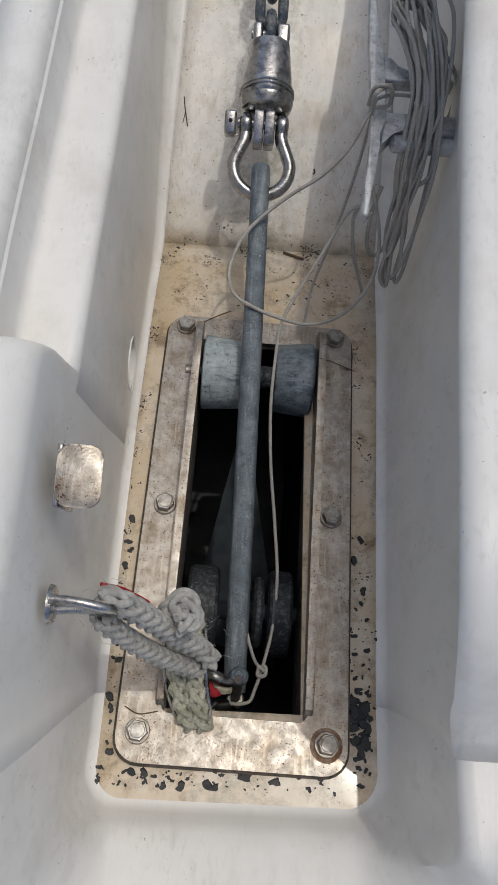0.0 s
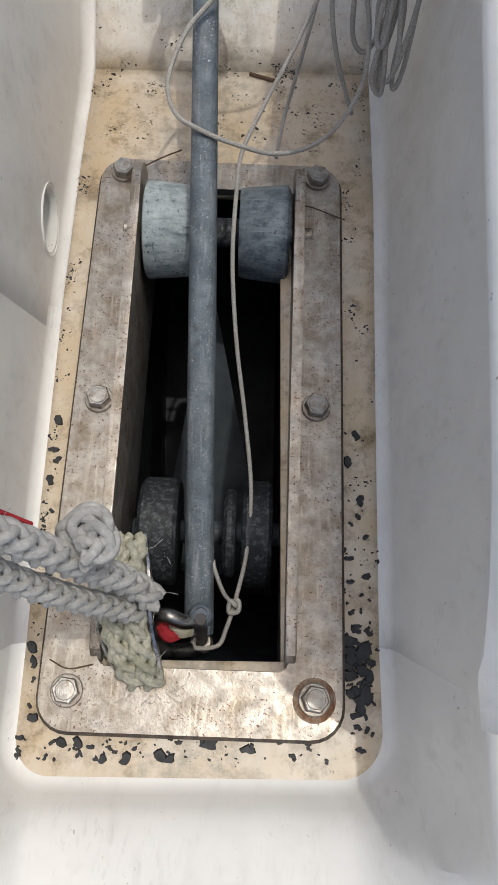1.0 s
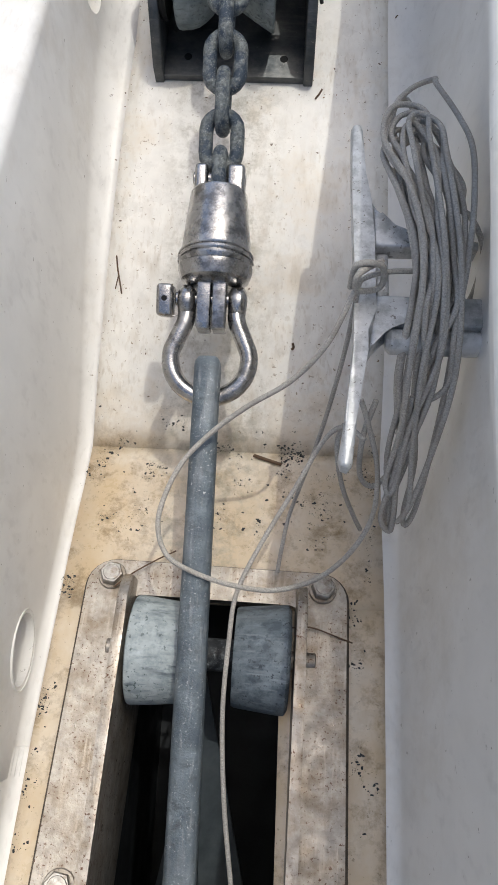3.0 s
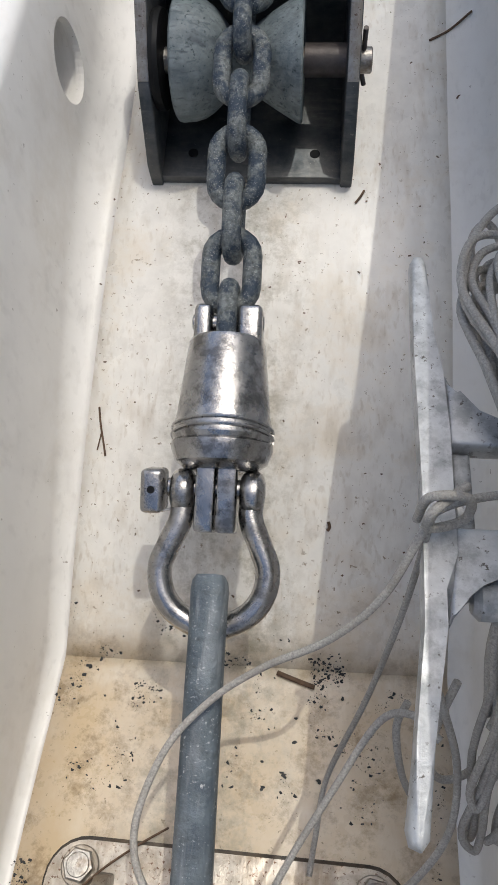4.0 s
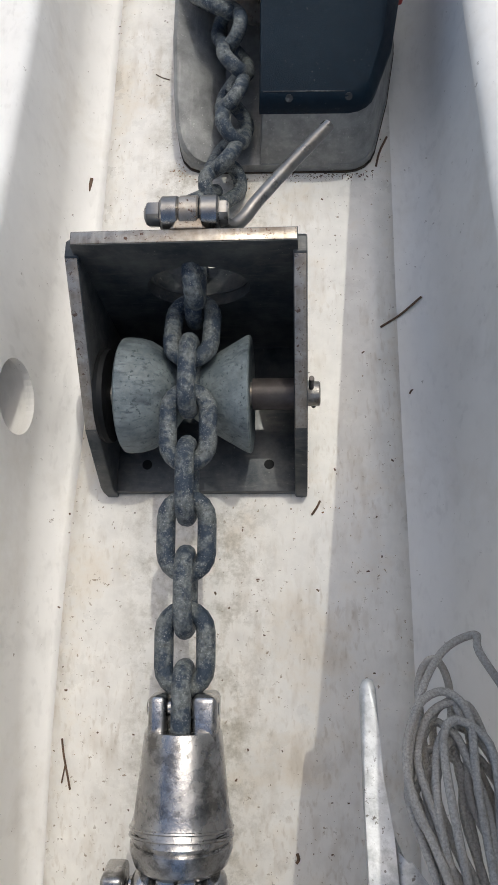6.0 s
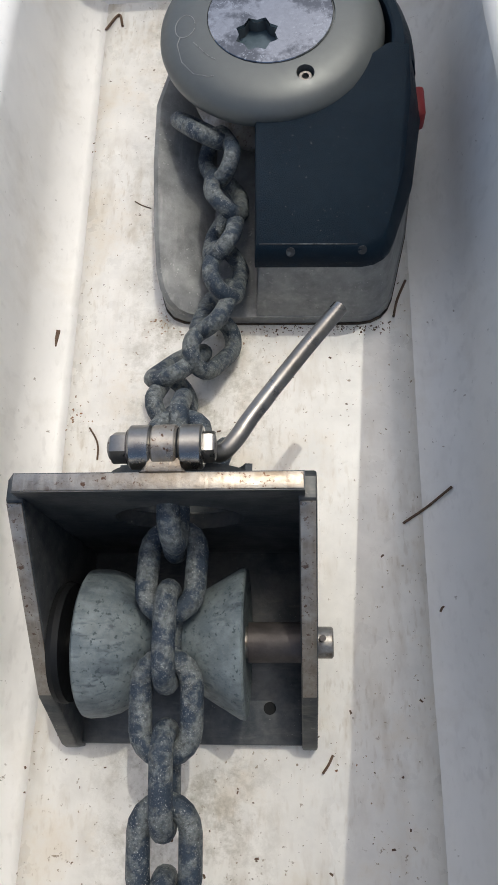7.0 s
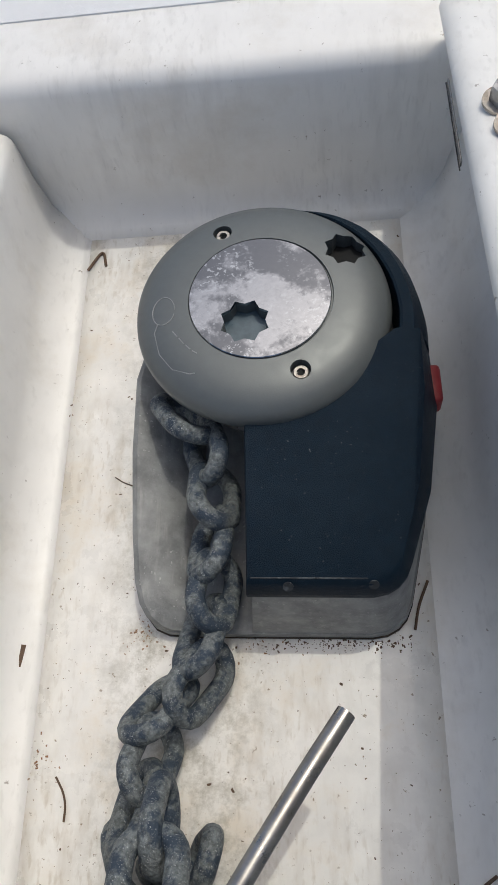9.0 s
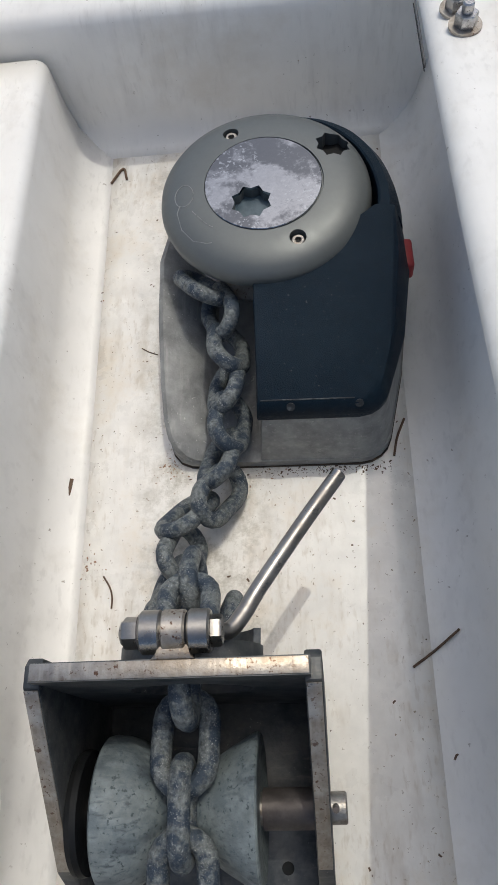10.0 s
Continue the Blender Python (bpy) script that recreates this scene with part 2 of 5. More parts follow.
def extrude(outline, axis, lo, hi, bevel=0.001, segs=2, bm=None):
    """A plate: an outline of pairs in the plane across the axis, from lo to hi along it."""
    bm = bm or bmesh.new()
    place = {"x": lambda a, b, c: (c, a, b), "y": lambda a, b, c: (a, c, b), "z": lambda a, b, c: (a, b, c)}[axis]
    lower = [bm.verts.new(place(a, b, lo)) for a, b in outline]
    upper = [bm.verts.new(place(a, b, hi)) for a, b in outline]
    n = len(outline)
    f1, f2 = bm.faces.new(lower), bm.faces.new(upper)
    for i in range(n):
        bm.faces.new((lower[i], lower[(i + 1) % n], upper[(i + 1) % n], upper[i]))
    if bevel:
        es = list(set(f1.edges) | set(f2.edges))
        bmesh.ops.bevel(bm, geom=es, offset=bevel, segments=segs, profile=0.5, affect="EDGES")
    return bm


def rounded(x0, y0, x1, y1, r, n=5):
    out = []
    for cx, cy, a0 in ((x1 - r, y1 - r, 0), (x0 + r, y1 - r, 90), (x0 + r, y0 + r, 180), (x1 - r, y0 + r, 270)):
        for i in range(n + 1):
            a = radians(a0 + 90 * i / n)
            out.append((cx + r * math.cos(a), cy + r * math.sin(a)))
    return out


def ringframe(outer, inner, lo, hi, bevel=0.001, bm=None):
    """A flat frame between two outlines with the same number of points."""
    bm = bm or bmesh.new()
    n = len(outer)
    rows = [[bm.verts.new((x, y, z)) for x, y in o] for o, z in ((outer, lo), (outer, hi), (inner, hi), (inner, lo))]
    for k in range(4):
        a, b = rows[k], rows[(k + 1) % 4]
        for i in range(n):
            bm.faces.new((a[i], a[(i + 1) % n], b[(i + 1) % n], b[i]))
    if bevel:
        es = [e for e in bm.edges if e.is_manifold and e.calc_face_angle(0) > 1.2]
        bmesh.ops.bevel(bm, geom=es, offset=bevel, segments=2, profile=0.5, affect="EDGES")
    return bm


def lathe(profile, p, axis, n=40, bm=None, lobes=0, depth=0.0):
    """Turns pairs (along the axis, radius) round the axis from p."""
    bm = bm or bmesh.new()
    q = Vector(axis).normalized().to_track_quat("Z", "Y")
    rings = []
    for h, r in profile:
        if r < 1e-6:
            rings.append([bm.verts.new(Vector(p) + q @ Vector((0, 0, h)))])
        else:
            rings.append([bm.verts.new(Vector(p) + q @ Vector((r * math.cos(6.28318531 * i / n), r * math.sin(6.28318531 * i / n), h))) for i in range(n)])
    for a, b in zip(rings, rings[1:]):
        for i in range(n):
            j = (i + 1) % n
            if len(a) == 1 and len(b) > 1:
                bm.faces.new((a[0], b[i], b[j]))
            elif len(b) == 1 and len(a) > 1:
                bm.faces.new((a[i], a[j], b[0]))
            elif len(a) > 1:
                bm.faces.new((a[i], a[j], b[j], b[i]))
    return bm


def rod(p, q, r, n=16, soft=0.0008, bm=None):
    d = (Vector(q) - Vector(p)).length
    return lathe([(0, 0), (0, r - soft), (soft, r), (d - soft, r), (d, r - soft), (d, 0)], p, Vector(q) - Vector(p), n, bm)


def curve(points, steps=8):
    """Points on a smooth line through the given ones."""
    p = [Vector(v) for v in points]
    p = [p[0] * 2 - p[1]] + p + [p[-1] * 2 - p[-2]]
    out = []
    for i in range(1, len(p) - 2):
        for k in range(steps):
            t = k / steps
            a, b, c, d = p[i - 1:i + 3]
            out.append(0.5 * (2 * b + (c - a) * t + (2 * a - 5 * b + 4 * c - d) * t * t + (3 * b - a - 3 * c + d) * t ** 3))
    return out + [p[-2]]


def tube(points, r, n=8, closed=False, bm=None, swell=None):
    """A round tube along the points; swell gives a factor of the radius at each."""
    bm = bm or bmesh.new()
    pts = [Vector(v) for v in points]
    m = len(pts)
    rings = []
    up = None
    for i in range(m):
        d = (pts[(i + 1) % m] - pts[i - 1]) if closed or 0 < i < m - 1 else (pts[1] - pts[0] if i == 0 else pts[-1] - pts[-2])
        d.normalize()
        if up is None:
            up = d.orthogonal().normalized()
        up = (up - d * up.dot(d)).normalized()
        side = d.cross(up)
        k = r * (swell[i] if swell else 1)
        rings.append([bm.verts.new(pts[i] + (up * math.cos(6.28318531 * j / n) + side * math.sin(6.28318531 * j / n)) * k) for j in range(n)])
    pairs = list(zip(rings, rings[1:]))
    if closed:
        a, b = rings[-1], rings[0]
        s = min(range(n), key=lambda s: (a[0].co - b[s].co).length)
        pairs.append((a, b[s:] + b[:s]))
    else:
        bm.faces.new(rings[0])
        bm.faces.new(rings[-1])
    for a, b in pairs:
        for j in range(n):
            bm.faces.new((a[j], a[(j + 1) % n], b[(j + 1) % n], b[j]))
    return bm


def hexagon(p, axis, across, h, bm=None):
    r = across / 2 / math.cos(radians(30))
    return lathe([(0, 0), (0, r), (h - 0.001, r), (h, r * 0.9), (h, 0)], p, axis, 6, bm)


def sheet(name, ys, section, material, thick=0.004, label="", category="", parent=None):
    """A moulded surface: section(y) gives pairs (x, z); the same number at each y."""
    bm = bmesh.new()
    rows = [[bm.verts.new((x, y, z)) for x, z in section(y)] for y in ys]
    for a, b in zip(rows, rows[1:]):
        for i in range(len(a) - 1):
            bm.faces.new((a[i], a[i + 1], b[i + 1], b[i]))
    ob = part(name, bm, material, parent)
    so = ob.modifiers.new("thickness", "SOLIDIFY")
    so.thickness, so.offset = thick, -1
    if category:
        tagged(ob, label, category, kind="structure")
    return ob


def span(a, b, n):
    return [a + (b - a) * i / n for i in range(n + 1)]


def bend(cx, cz, r, a0, a1, n=5):
    return [(cx + r * math.cos(radians(a)), cz + r * math.sin(radians(a))) for a in span(a0, a1, n)]


# ---- the moulded locker ----
SLOPE = 0.285                                   # fall of the well round the bow plate


def lerp(y, *pairs):
    for (a, u), (b, v) in zip(pairs, pairs[1:]):
        if y <= b:
            return u + (v - u) * max(0.0, (y - a) / (b - a))
    return pairs[-1][1]


def floor_z(y):
    return lerp(y, (0.535, -0.0694), (0.548, -0.0665), (0.57, -0.0605), (0.63, -0.044), (0.70, -0.025), (0.78, -0.009), (0.86, 0.0), (2, 0.0))


def well_z(y):
    return 0.083 - SLOPE * y


def base_z(y):
    return max(floor_z(y), well_z(y))


def left_x(y):
    return lerp(y, (-0.058, -0.102), (-0.050, -0.112), (-0.040, -0.119), (-0.025, -0.124), (0.0, -0.127), (0.1, -0.128), (0.3, -0.128), (0.5, -0.124), (1.5, -0.121))


def floor_r(y):
    return lerp(y, (-0.058, 0.098), (-0.050, 0.110), (-0.040, 0.119), (-0.025, 0.126), (0.0, 0.131), (0.2, 0.137), (0.4, 0.144), (0.6, 0.146), (0.9, 0.141), (1.05, 0.142), (1.5, 0.148))


def turn_r(y):
    return lerp(y, (0.3, 0.010), (0.55, 0.014), (0.9, 0.034))


def turn_l(y):
    return lerp(y, (0.45, 0.009), (0.60, 0.013), (0.90, 0.028))


def right_x(y):
    return floor_r(y) + turn_r(y)


def ledge_z(y):
    return lerp(y, (0.0, 0.306), (0.38, 0.245), (0.49, 0.220), (0.66, 0.180), (0.83, 0.142), (0.99, 0.120), (1.2, 0.104), (1.5, 0.092), (2.2, 0.06))


def coam_x(y):
    corner = lerp(y, (0.0, 0.054), (0.04, 0.036), (0.07, 0.020), (0.10, 0.008), (0.13, 0.002), (0.16, 0.0))
    return lerp(y, (0.0, 0.106), (0.15, 0.110), (0.30, 0.118), (0.50, 0.128), (0.60, 0.132), (0.70, 0.138), (0.85, 0.142), (1.0, 0.146), (1.2, 0.152), (1.5, 0.164)) + corner


def coam_z(y):
    return lerp(y, (0.0, 0.415), (0.15, 0.395), (0.30, 0.362), (0.50, 0.335), (0.62, 0.327), (0.75, 0.305), (1.0, 0.257), (1.22, 0.210), (1.5, 0.152)) - lerp(y, (0.0, 0.165), (0.03, 0.145), (0.06, 0.100), (0.08, 0.062), (0.10, 0.032), (0.12, 0.014), (0.14, 0.005), (0.17, 0.0))


floor_rows = span(0.535, 1.475, 40)
sheet("floor", floor_rows, lambda y: [(x, floor_z(y)) for x in span(left_x(y) + turn_l(y), floor_r(y), 14)], GELFLOOR, 0.006,
      "white gelcoat floor of the anchor locker with dirt and rust stains", "floor")


def well_piece(name, x0, x1, y0, y1):
    return sheet(name, span(y0, y1, 14), lambda y: [(x, well_z(y)) for x in span(x0(y), x1(y), 8)], GELFLOOR, 0.006)


edge_l, edge_r = (lambda y: left_x(y) + turn_l(y)), floor_r
well = sheet("well_floor", span(-0.075, 0.02, 10), lambda y: [(x, well_z(y)) for x in span(-0.130, 0.145, 10)], GELFLOOR, 0.006,
             "tan rust-stained gelcoat floor round the bow plate", "floor")
for name, a, b, y0, y1 in (("well_side", edge_l, lambda y: -0.062, 0.02, 0.4), ("well_side", lambda y: 0.062, edge_r, 0.02, 0.4), ("well_end", edge_l, edge_r, 0.4, 0.535)):
    piece = well_piece(name, a, b, y0, y1)
    piece.parent = well


def left_section(y):
    z, x, t = base_z(y), left_x(y), ledge_z(y)
    xe, r = x - 0.005, turn_l(y)
    return ([(x + r, z)] + bend(x + r, z + r, r, 270, 180, 7) + [(x - 0.003, max((z + t) / 2, z + r + 0.004))]
            + bend(xe - 0.010, t - 0.010, 0.010, 0, 90, 4) + [(xe - 0.040, t)] + bend(xe - 0.040, t + 0.008, 0.008, 270, 180, 3)
            + [(xe - 0.050, t + 0.045)] + bend(xe - 0.070, t + 0.047, 0.018, 0, 90, 5) + [(xe - 0.09, t + 0.066)])


wall_w = sheet("wall_west", span(0.27, 1.475, 36), left_section, GEL, 0.006, "white gelcoat locker side with a stepped hatch ledge", "wall")


def cut(ob, bm):
    """Cuts the shape out of ob for good."""
    me = bpy.data.meshes.new("cutter")
    bmesh.ops.recalc_face_normals(bm, faces=bm.faces[:])
    bm.to_mesh(me)
    bm.free()
    tool = new("cutter", me)
    mod = ob.modifiers.new("cut", "BOOLEAN")
    mod.object, mod.solver = tool, "EXACT"
    bpy.context.view_layer.update()
    done = bpy.data.meshes.new_from_object(ob.evaluated_get(bpy.context.evaluated_depsgraph_get()))
    ob.modifiers.clear()
    ob.data = done
    bpy.data.objects.remove(tool)


for hy, hz, ry, rz in ((0.358, 0.016, 0.0265, 0.022), (0.922, 0.058, 0.026, 0.028)):
    ring = [(hy + ry * math.cos(2 * math.pi * i / 36), hz + rz * math.sin(2 * math.pi * i / 36)) for i in range(36)]
    cut(wall_w, extrude(ring, "x", -0.150, -0.09, 0))
    back_ring = [(hy + (ry + 0.003) * math.cos(2 * math.pi * i / 36), hz + (rz + 0.003) * math.sin(2 * math.pi * i / 36)) for i in range(36)]
    bm = bmesh.new()
    a = [bm.verts.new((-0.1265, y, z)) for y, z in back_ring]
    b = [bm.verts.new((-0.160, y, z)) for y, z in back_ring]
    for i in range(36):
        bm.faces.new((a[i], a[(i + 1) % 36], b[(i + 1) % 36], b[i]))
    bm.faces.new(b)
    part("drain_recess", bm, GEL, wall_w, "oval moulded opening")


def block_section(y):
    z, x = base_z(y), left_x(y)
    t = 0.395 + 0.16 * (0.1 - y) - lerp(y, (0.262, 0.0), (0.272, 0.004), (0.280, 0.014), (0.284, 0.03), (0.288, 0.10), (0.290, 0.16))
    return ([(x + 0.009, z)] + bend(x + 0.009, z + 0.009, 0.009, 270, 180, 4) + [(x - 0.0036, (z + ledge_z(y)) / 2), (x - 0.0056, ledge_z(y) - 0.012)]
            + bend(x - 0.036, max(t - 0.026, ledge_z(y) - 0.010), 0.026, 0, 90, 7) + [(-0.30, t + 0.004), (-0.62, t + 0.006)])


block = sheet("wall_block", span(0.03, 0.262, 12) + [0.267, 0.272, 0.276, 0.280, 0.282, 0.284, 0.286, 0.288, 0.290], block_section, GEL, 0.006, "smooth white gelcoat coaming beside the bow plate", "wall")
def right_section(y):
    z, x, t, e = base_z(y), right_x(y), coam_z(y), coam_x(y)
    return ([(x - turn_r(y), z)] + bend(x - turn_r(y), z + turn_r(y), turn_r(y), 270, 360, 6) + [(x + 0.010, z + 0.07), (x + 0.018, (z + t) / 2 + 0.02)]
            + [(e + 0.004, t - 0.022)] + bend(e + 0.012, t - 0.012, 0.012, 180, 90, 4) + [(e + 0.05, t + 0.001)])


sheet("wall_east", [0.03, 0.05] + [0.056, 0.062, 0.066, 0.070, 0.075, 0.080, 0.088, 0.095, 0.11] + span(0.14, 1.494, 40), right_section, GEL, 0.006, "white gelcoat locker side under the hatch coaming", "wall")


def coaming(y):
    t, e = coam_z(y), coam_x(y)
    return [(e + 0.05, t + 0.001), (e + 0.12, t + 0.004), (e + 0.30, t + 0.012), (e + 0.7, t + 0.02)]


sheet("deck_east", [0.03, 0.05, 0.056, 0.062, 0.066, 0.070, 0.075, 0.080, 0.088, 0.095, 0.11] + span(0.14, 1.9, 20), coaming, GEL, 0.008, "cream gelcoat hatch coaming with through bolts", "deck")


bm = bmesh.new()
cols = span(-0.40, 0.27, 26)
prof = [(1.455, 0.0)] + [(1.455 + 0.024 * math.sin(radians(a)), 0.024 - 0.024 * math.cos(radians(a))) for a in (22, 45, 68, 90)] + [(1.4805, 0.06), (1.482, 0.104), (1.4832, 0.1115), (1.4862, 0.1172), (1.492, 0.1208), (1.502, 0.1228), (1.53, 0.1238), (1.60, 0.125)]
rows = [[bm.verts.new((x, y, z)) for x in cols] for y, z in prof]
for a, b in zip(rows, rows[1:]):
    for i in range(len(a) - 1):
        bm.faces.new((a[i], a[i + 1], b[i + 1], b[i]))
back = tagged(part("wall_north", bm, GEL), "scuffed white gelcoat end wall behind the windlass", "wall", kind="structure")
back.modifiers.new("thickness", "SOLIDIFY").thickness = 0.006


def bow_end():
    """The rounded fore end: the left, fore and right sections turned round two corners."""
    y0, z0 = 0.03, well_z(0.03)
    xl, xr = left_x(y0) + turn_l(y0), floor_r(y0)
    lf = [(xl - x, z - z0) for x, z in block_section(y0)]
    lf = [lf[i] for i in (0, 2, 4, 5, 6, 7, 8, 10, 12, 15, 16, 17)]
    rt = [(x - xr, z - z0) for x, z in right_section(y0)]
    rt = [rt[i] for i in (0, 3, 5, 7, 8, 9, 10, 12, 14, 15, 16)] + [(0.65, rt[-1][1] + 0.02)]
    fr = [(0, 0), (0.002, 0.001), (0.005, 0.004), (0.007, 0.010), (0.010, 0.022), (0.015, 0.031), (0.026, 0.040), (0.055, 0.058), (0.11, 0.090), (0.20, 0.135), (0.45, 0.23), (0.85, 0.33)]
    yf, rl, rr = -0.053, 0.024, 0.030
    stations = [(xl, y, 180.0) for y in span(y0, yf + rl, 4)]
    stations += [(xl + rl + rl * math.cos(radians(a)), yf + rl + rl * math.sin(radians(a)), a) for a in span(187.5, 270, 11)]
    stations += [(x, yf, 270.0) for x in span(xl + rl, xr - rr, 8)[1:]]
    stations += [(xr - rr + rr * math.cos(radians(a)), yf + rr + rr * math.sin(radians(a)), a) for a in span(277.5, 360, 11)]
    stations += [(xr, y, 360.0) for y in span(yf + rr, y0, 4)[1:]]
    bm = bmesh.new()
    rows = []
    for bx, by, a in stations:
        k = (a - 180) / 90 if a <= 270 else (a - 270) / 90
        k = k * k * (3 - 2 * k)
        p, q = (lf, fr) if a <= 270 else (fr, rt)
        d = (math.cos(radians(a)), math.sin(radians(a)))
        rows.append([bm.verts.new((bx + d[0] * (u[0] + (v[0] - u[0]) * k), by + d[1] * (u[0] + (v[0] - u[0]) * k), well_z(by) + u[1] + (v[1] - u[1]) * k)) for u, v in zip(p, q)])
    for a, b in zip(rows, rows[1:]):
        for i in range(len(a) - 1):
            bm.faces.new((a[i], a[i + 1], b[i + 1], b[i]))
    return bm


front = tagged(part("wall_south", bow_end(), GEL, smooth=60), "smooth rounded white gelcoat bow end of the locker", "wall", kind="structure")

deck_w = sheet("deck_west", span(0.27, 2.2, 26), lambda y: [(-1.0, ledge_z(y) + 0.09), (-0.5, ledge_z(y) + 0.075), (-0.25, ledge_z(y) + 0.068), (left_x(y) - 0.095, ledge_z(y) + 0.066)], DECK, 0.008,
               "white non-slip side deck", "deck")
deck_n = tagged(part("deck_north", box((-0.5, 1.545, 0.115), (0.9, 3.0, 0.1252), 0.0002), DECK), "white textured non-slip foredeck", "deck", kind="structure")

bm = bmesh.new()
bmesh.ops.create_grid(bm, x_segments=4, y_segments=4, size=3000)
for v in bm.verts:
    v.co.z = -1.6
tagged(part("water", bm, WATER, smooth=0), "dark sea water below the bow", "water", kind="structure")

# foredeck ahead of the locker and the hull sides below the deck edge
tagged(part("deck_west", box((-1.0, 2.21, 0.02), (-0.502, 3.0, 0.115), 0.002), DECK), "white non-slip side deck", "deck", kind="structure")
bm = bmesh.new()
bow_edge = [(v.co.x, v.co.y, v.co.z - 0.003) for v in front.data.vertices][11::12]
rail = bow_edge + [(0.86, 1.5, 0.14), (0.90, 1.56, 0.115), (0.90, 3.0, 0.115), (-1.0, 3.0, 0.09), (-1.0, 2.2, 0.03), (-1.0, 0.27, 0.33), (-0.62, 0.26, 0.38)]
rows = [[bm.verts.new((0.05 + (x - 0.05) * k, 1.0 + (y - 1.0) * k, z * (1 - u) - 1.75 * u)) for x, y, z in rail] for k, u in ((1.0, 0.0), (0.97, 0.25), (0.90, 0.55), (0.78, 0.85), (0.70, 1.0))]
for a, b in zip(rows, rows[1:]):
    for i in range(len(rail)):
        bm.faces.new((a[i], a[(i + 1) % len(rail)], b[(i + 1) % len(rail)], b[i]))
tagged(part("hull", bm, GEL, smooth=20), "white gelcoat hull sides under the deck edge", "hull", kind="structure")

# trunk under the slot; its near-black colour carries the shade down there
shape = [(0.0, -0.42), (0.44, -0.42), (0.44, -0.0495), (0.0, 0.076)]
trunk = tagged(part("trunk", box((-0.081, -0.006, -0.426), (0.081, 0.446, -0.42), 0), DARK), "anchor trunk through the hull below the bow plate, coloured near-black for shade", "trunk", kind="structure")
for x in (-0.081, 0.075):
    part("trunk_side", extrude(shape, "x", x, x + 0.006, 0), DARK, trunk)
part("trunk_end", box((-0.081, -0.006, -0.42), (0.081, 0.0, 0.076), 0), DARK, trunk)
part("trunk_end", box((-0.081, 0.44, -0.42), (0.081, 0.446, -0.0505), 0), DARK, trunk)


# ---- bow plate with its rollers ----
PLATE = pose(0.0, 0.0, 0.092, -15.9, 0, -1.3)
plate = thing("bow_plate", "tarnished stainless bow plate with cheeks and rollers bolted over the slot", "bow roller", m=PLATE)
outer = rounded(-0.104, -0.026, 0.104, 0.446, 0.022, 6)
inner = rounded(-0.0665, 0.017, 0.0665, 0.418, 0.008, 6)
part("flange", ringframe(outer, inner, -0.008, 0.0, 0.0012), STEEL, plate)
part("sealant_bead", ringframe(rounded(-0.1065, -0.0285, 0.1065, 0.4485, 0.024, 6), rounded(-0.09, 0.0, 0.09, 0.43, 0.01, 6), -0.0088, -0.0055, 0), SEAL, plate, "black sealant bead")
for x in (-0.0715, 0.0635):
    side = [(0.02, -0.10), (0.415, -0.10), (0.424, -0.05), (0.430, 0.004), (0.427, 0.020), (0.418, 0.030), (0.405, 0.034), (0.37, 0.031), (0.20, 0.017), (0.05, 0.0105), (0.028, 0.006), (0.02, -0.004)]
    part("cheek", extrude(side, "x", x, x + 0.008, 0.0012), STEEL, plate)
part("rust_ring", lathe([(0, 0), (0, 0.0150), (0.0003, 0.0147), (0.0003, 0)], (0.0845, -0.0005, 0.0), (0, 0, 1), 18, None, 5, 0.0012), RUST, plate, "orange rust stain round the bolt")
part("end_plate", box((-0.0655, 0.012, -0.06), (0.0655, 0.0175, -0.001), 0.001), STEEL, plate)
for x in (-0.0845, 0.0845):
    for y in (0.0, 0.2155, 0.432):
        b = part("bolt", hexagon((x, y, 0.0022), (0.05, 0.02, 1), 0.0165, 0.0068), BOLT, plate, "hexagon bolt head")
        part("head_boss", lathe([(0, 0.0068), (0.0007, 0.0062), (0.0009, 0.0), ], (x + 0.0003, y + 0.0001, 0.0088), (0.05, 0.02, 1), 20), BOLT, b)
        part("washer", lathe([(0, 0), (0, 0.0112), (0.0016, 0.0112), (0.0022, 0.0105), (0.0022, 0)], (x, y, 0.0), (0, 0, 1), 28), STEEL, b)


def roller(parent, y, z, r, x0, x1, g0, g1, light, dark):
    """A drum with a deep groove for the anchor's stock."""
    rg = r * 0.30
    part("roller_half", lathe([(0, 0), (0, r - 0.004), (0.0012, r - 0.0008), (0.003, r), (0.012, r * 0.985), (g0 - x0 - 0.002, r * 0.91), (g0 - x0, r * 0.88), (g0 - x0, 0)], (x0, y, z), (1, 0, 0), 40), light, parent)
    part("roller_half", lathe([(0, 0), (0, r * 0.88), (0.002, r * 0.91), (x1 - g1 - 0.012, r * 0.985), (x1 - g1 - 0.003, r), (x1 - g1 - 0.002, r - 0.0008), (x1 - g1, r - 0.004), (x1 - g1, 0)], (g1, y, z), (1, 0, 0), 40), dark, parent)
    part("roller_hub", lathe([(0, rg), (g1 - g0, rg)], (g0, y, z), (1, 0, 0), 32), RUBBERDARK, parent)
    part("axle", rod((x0 - 0.02, y, z), (x1 + 0.02, y, z), 0.007), STEEL, parent)


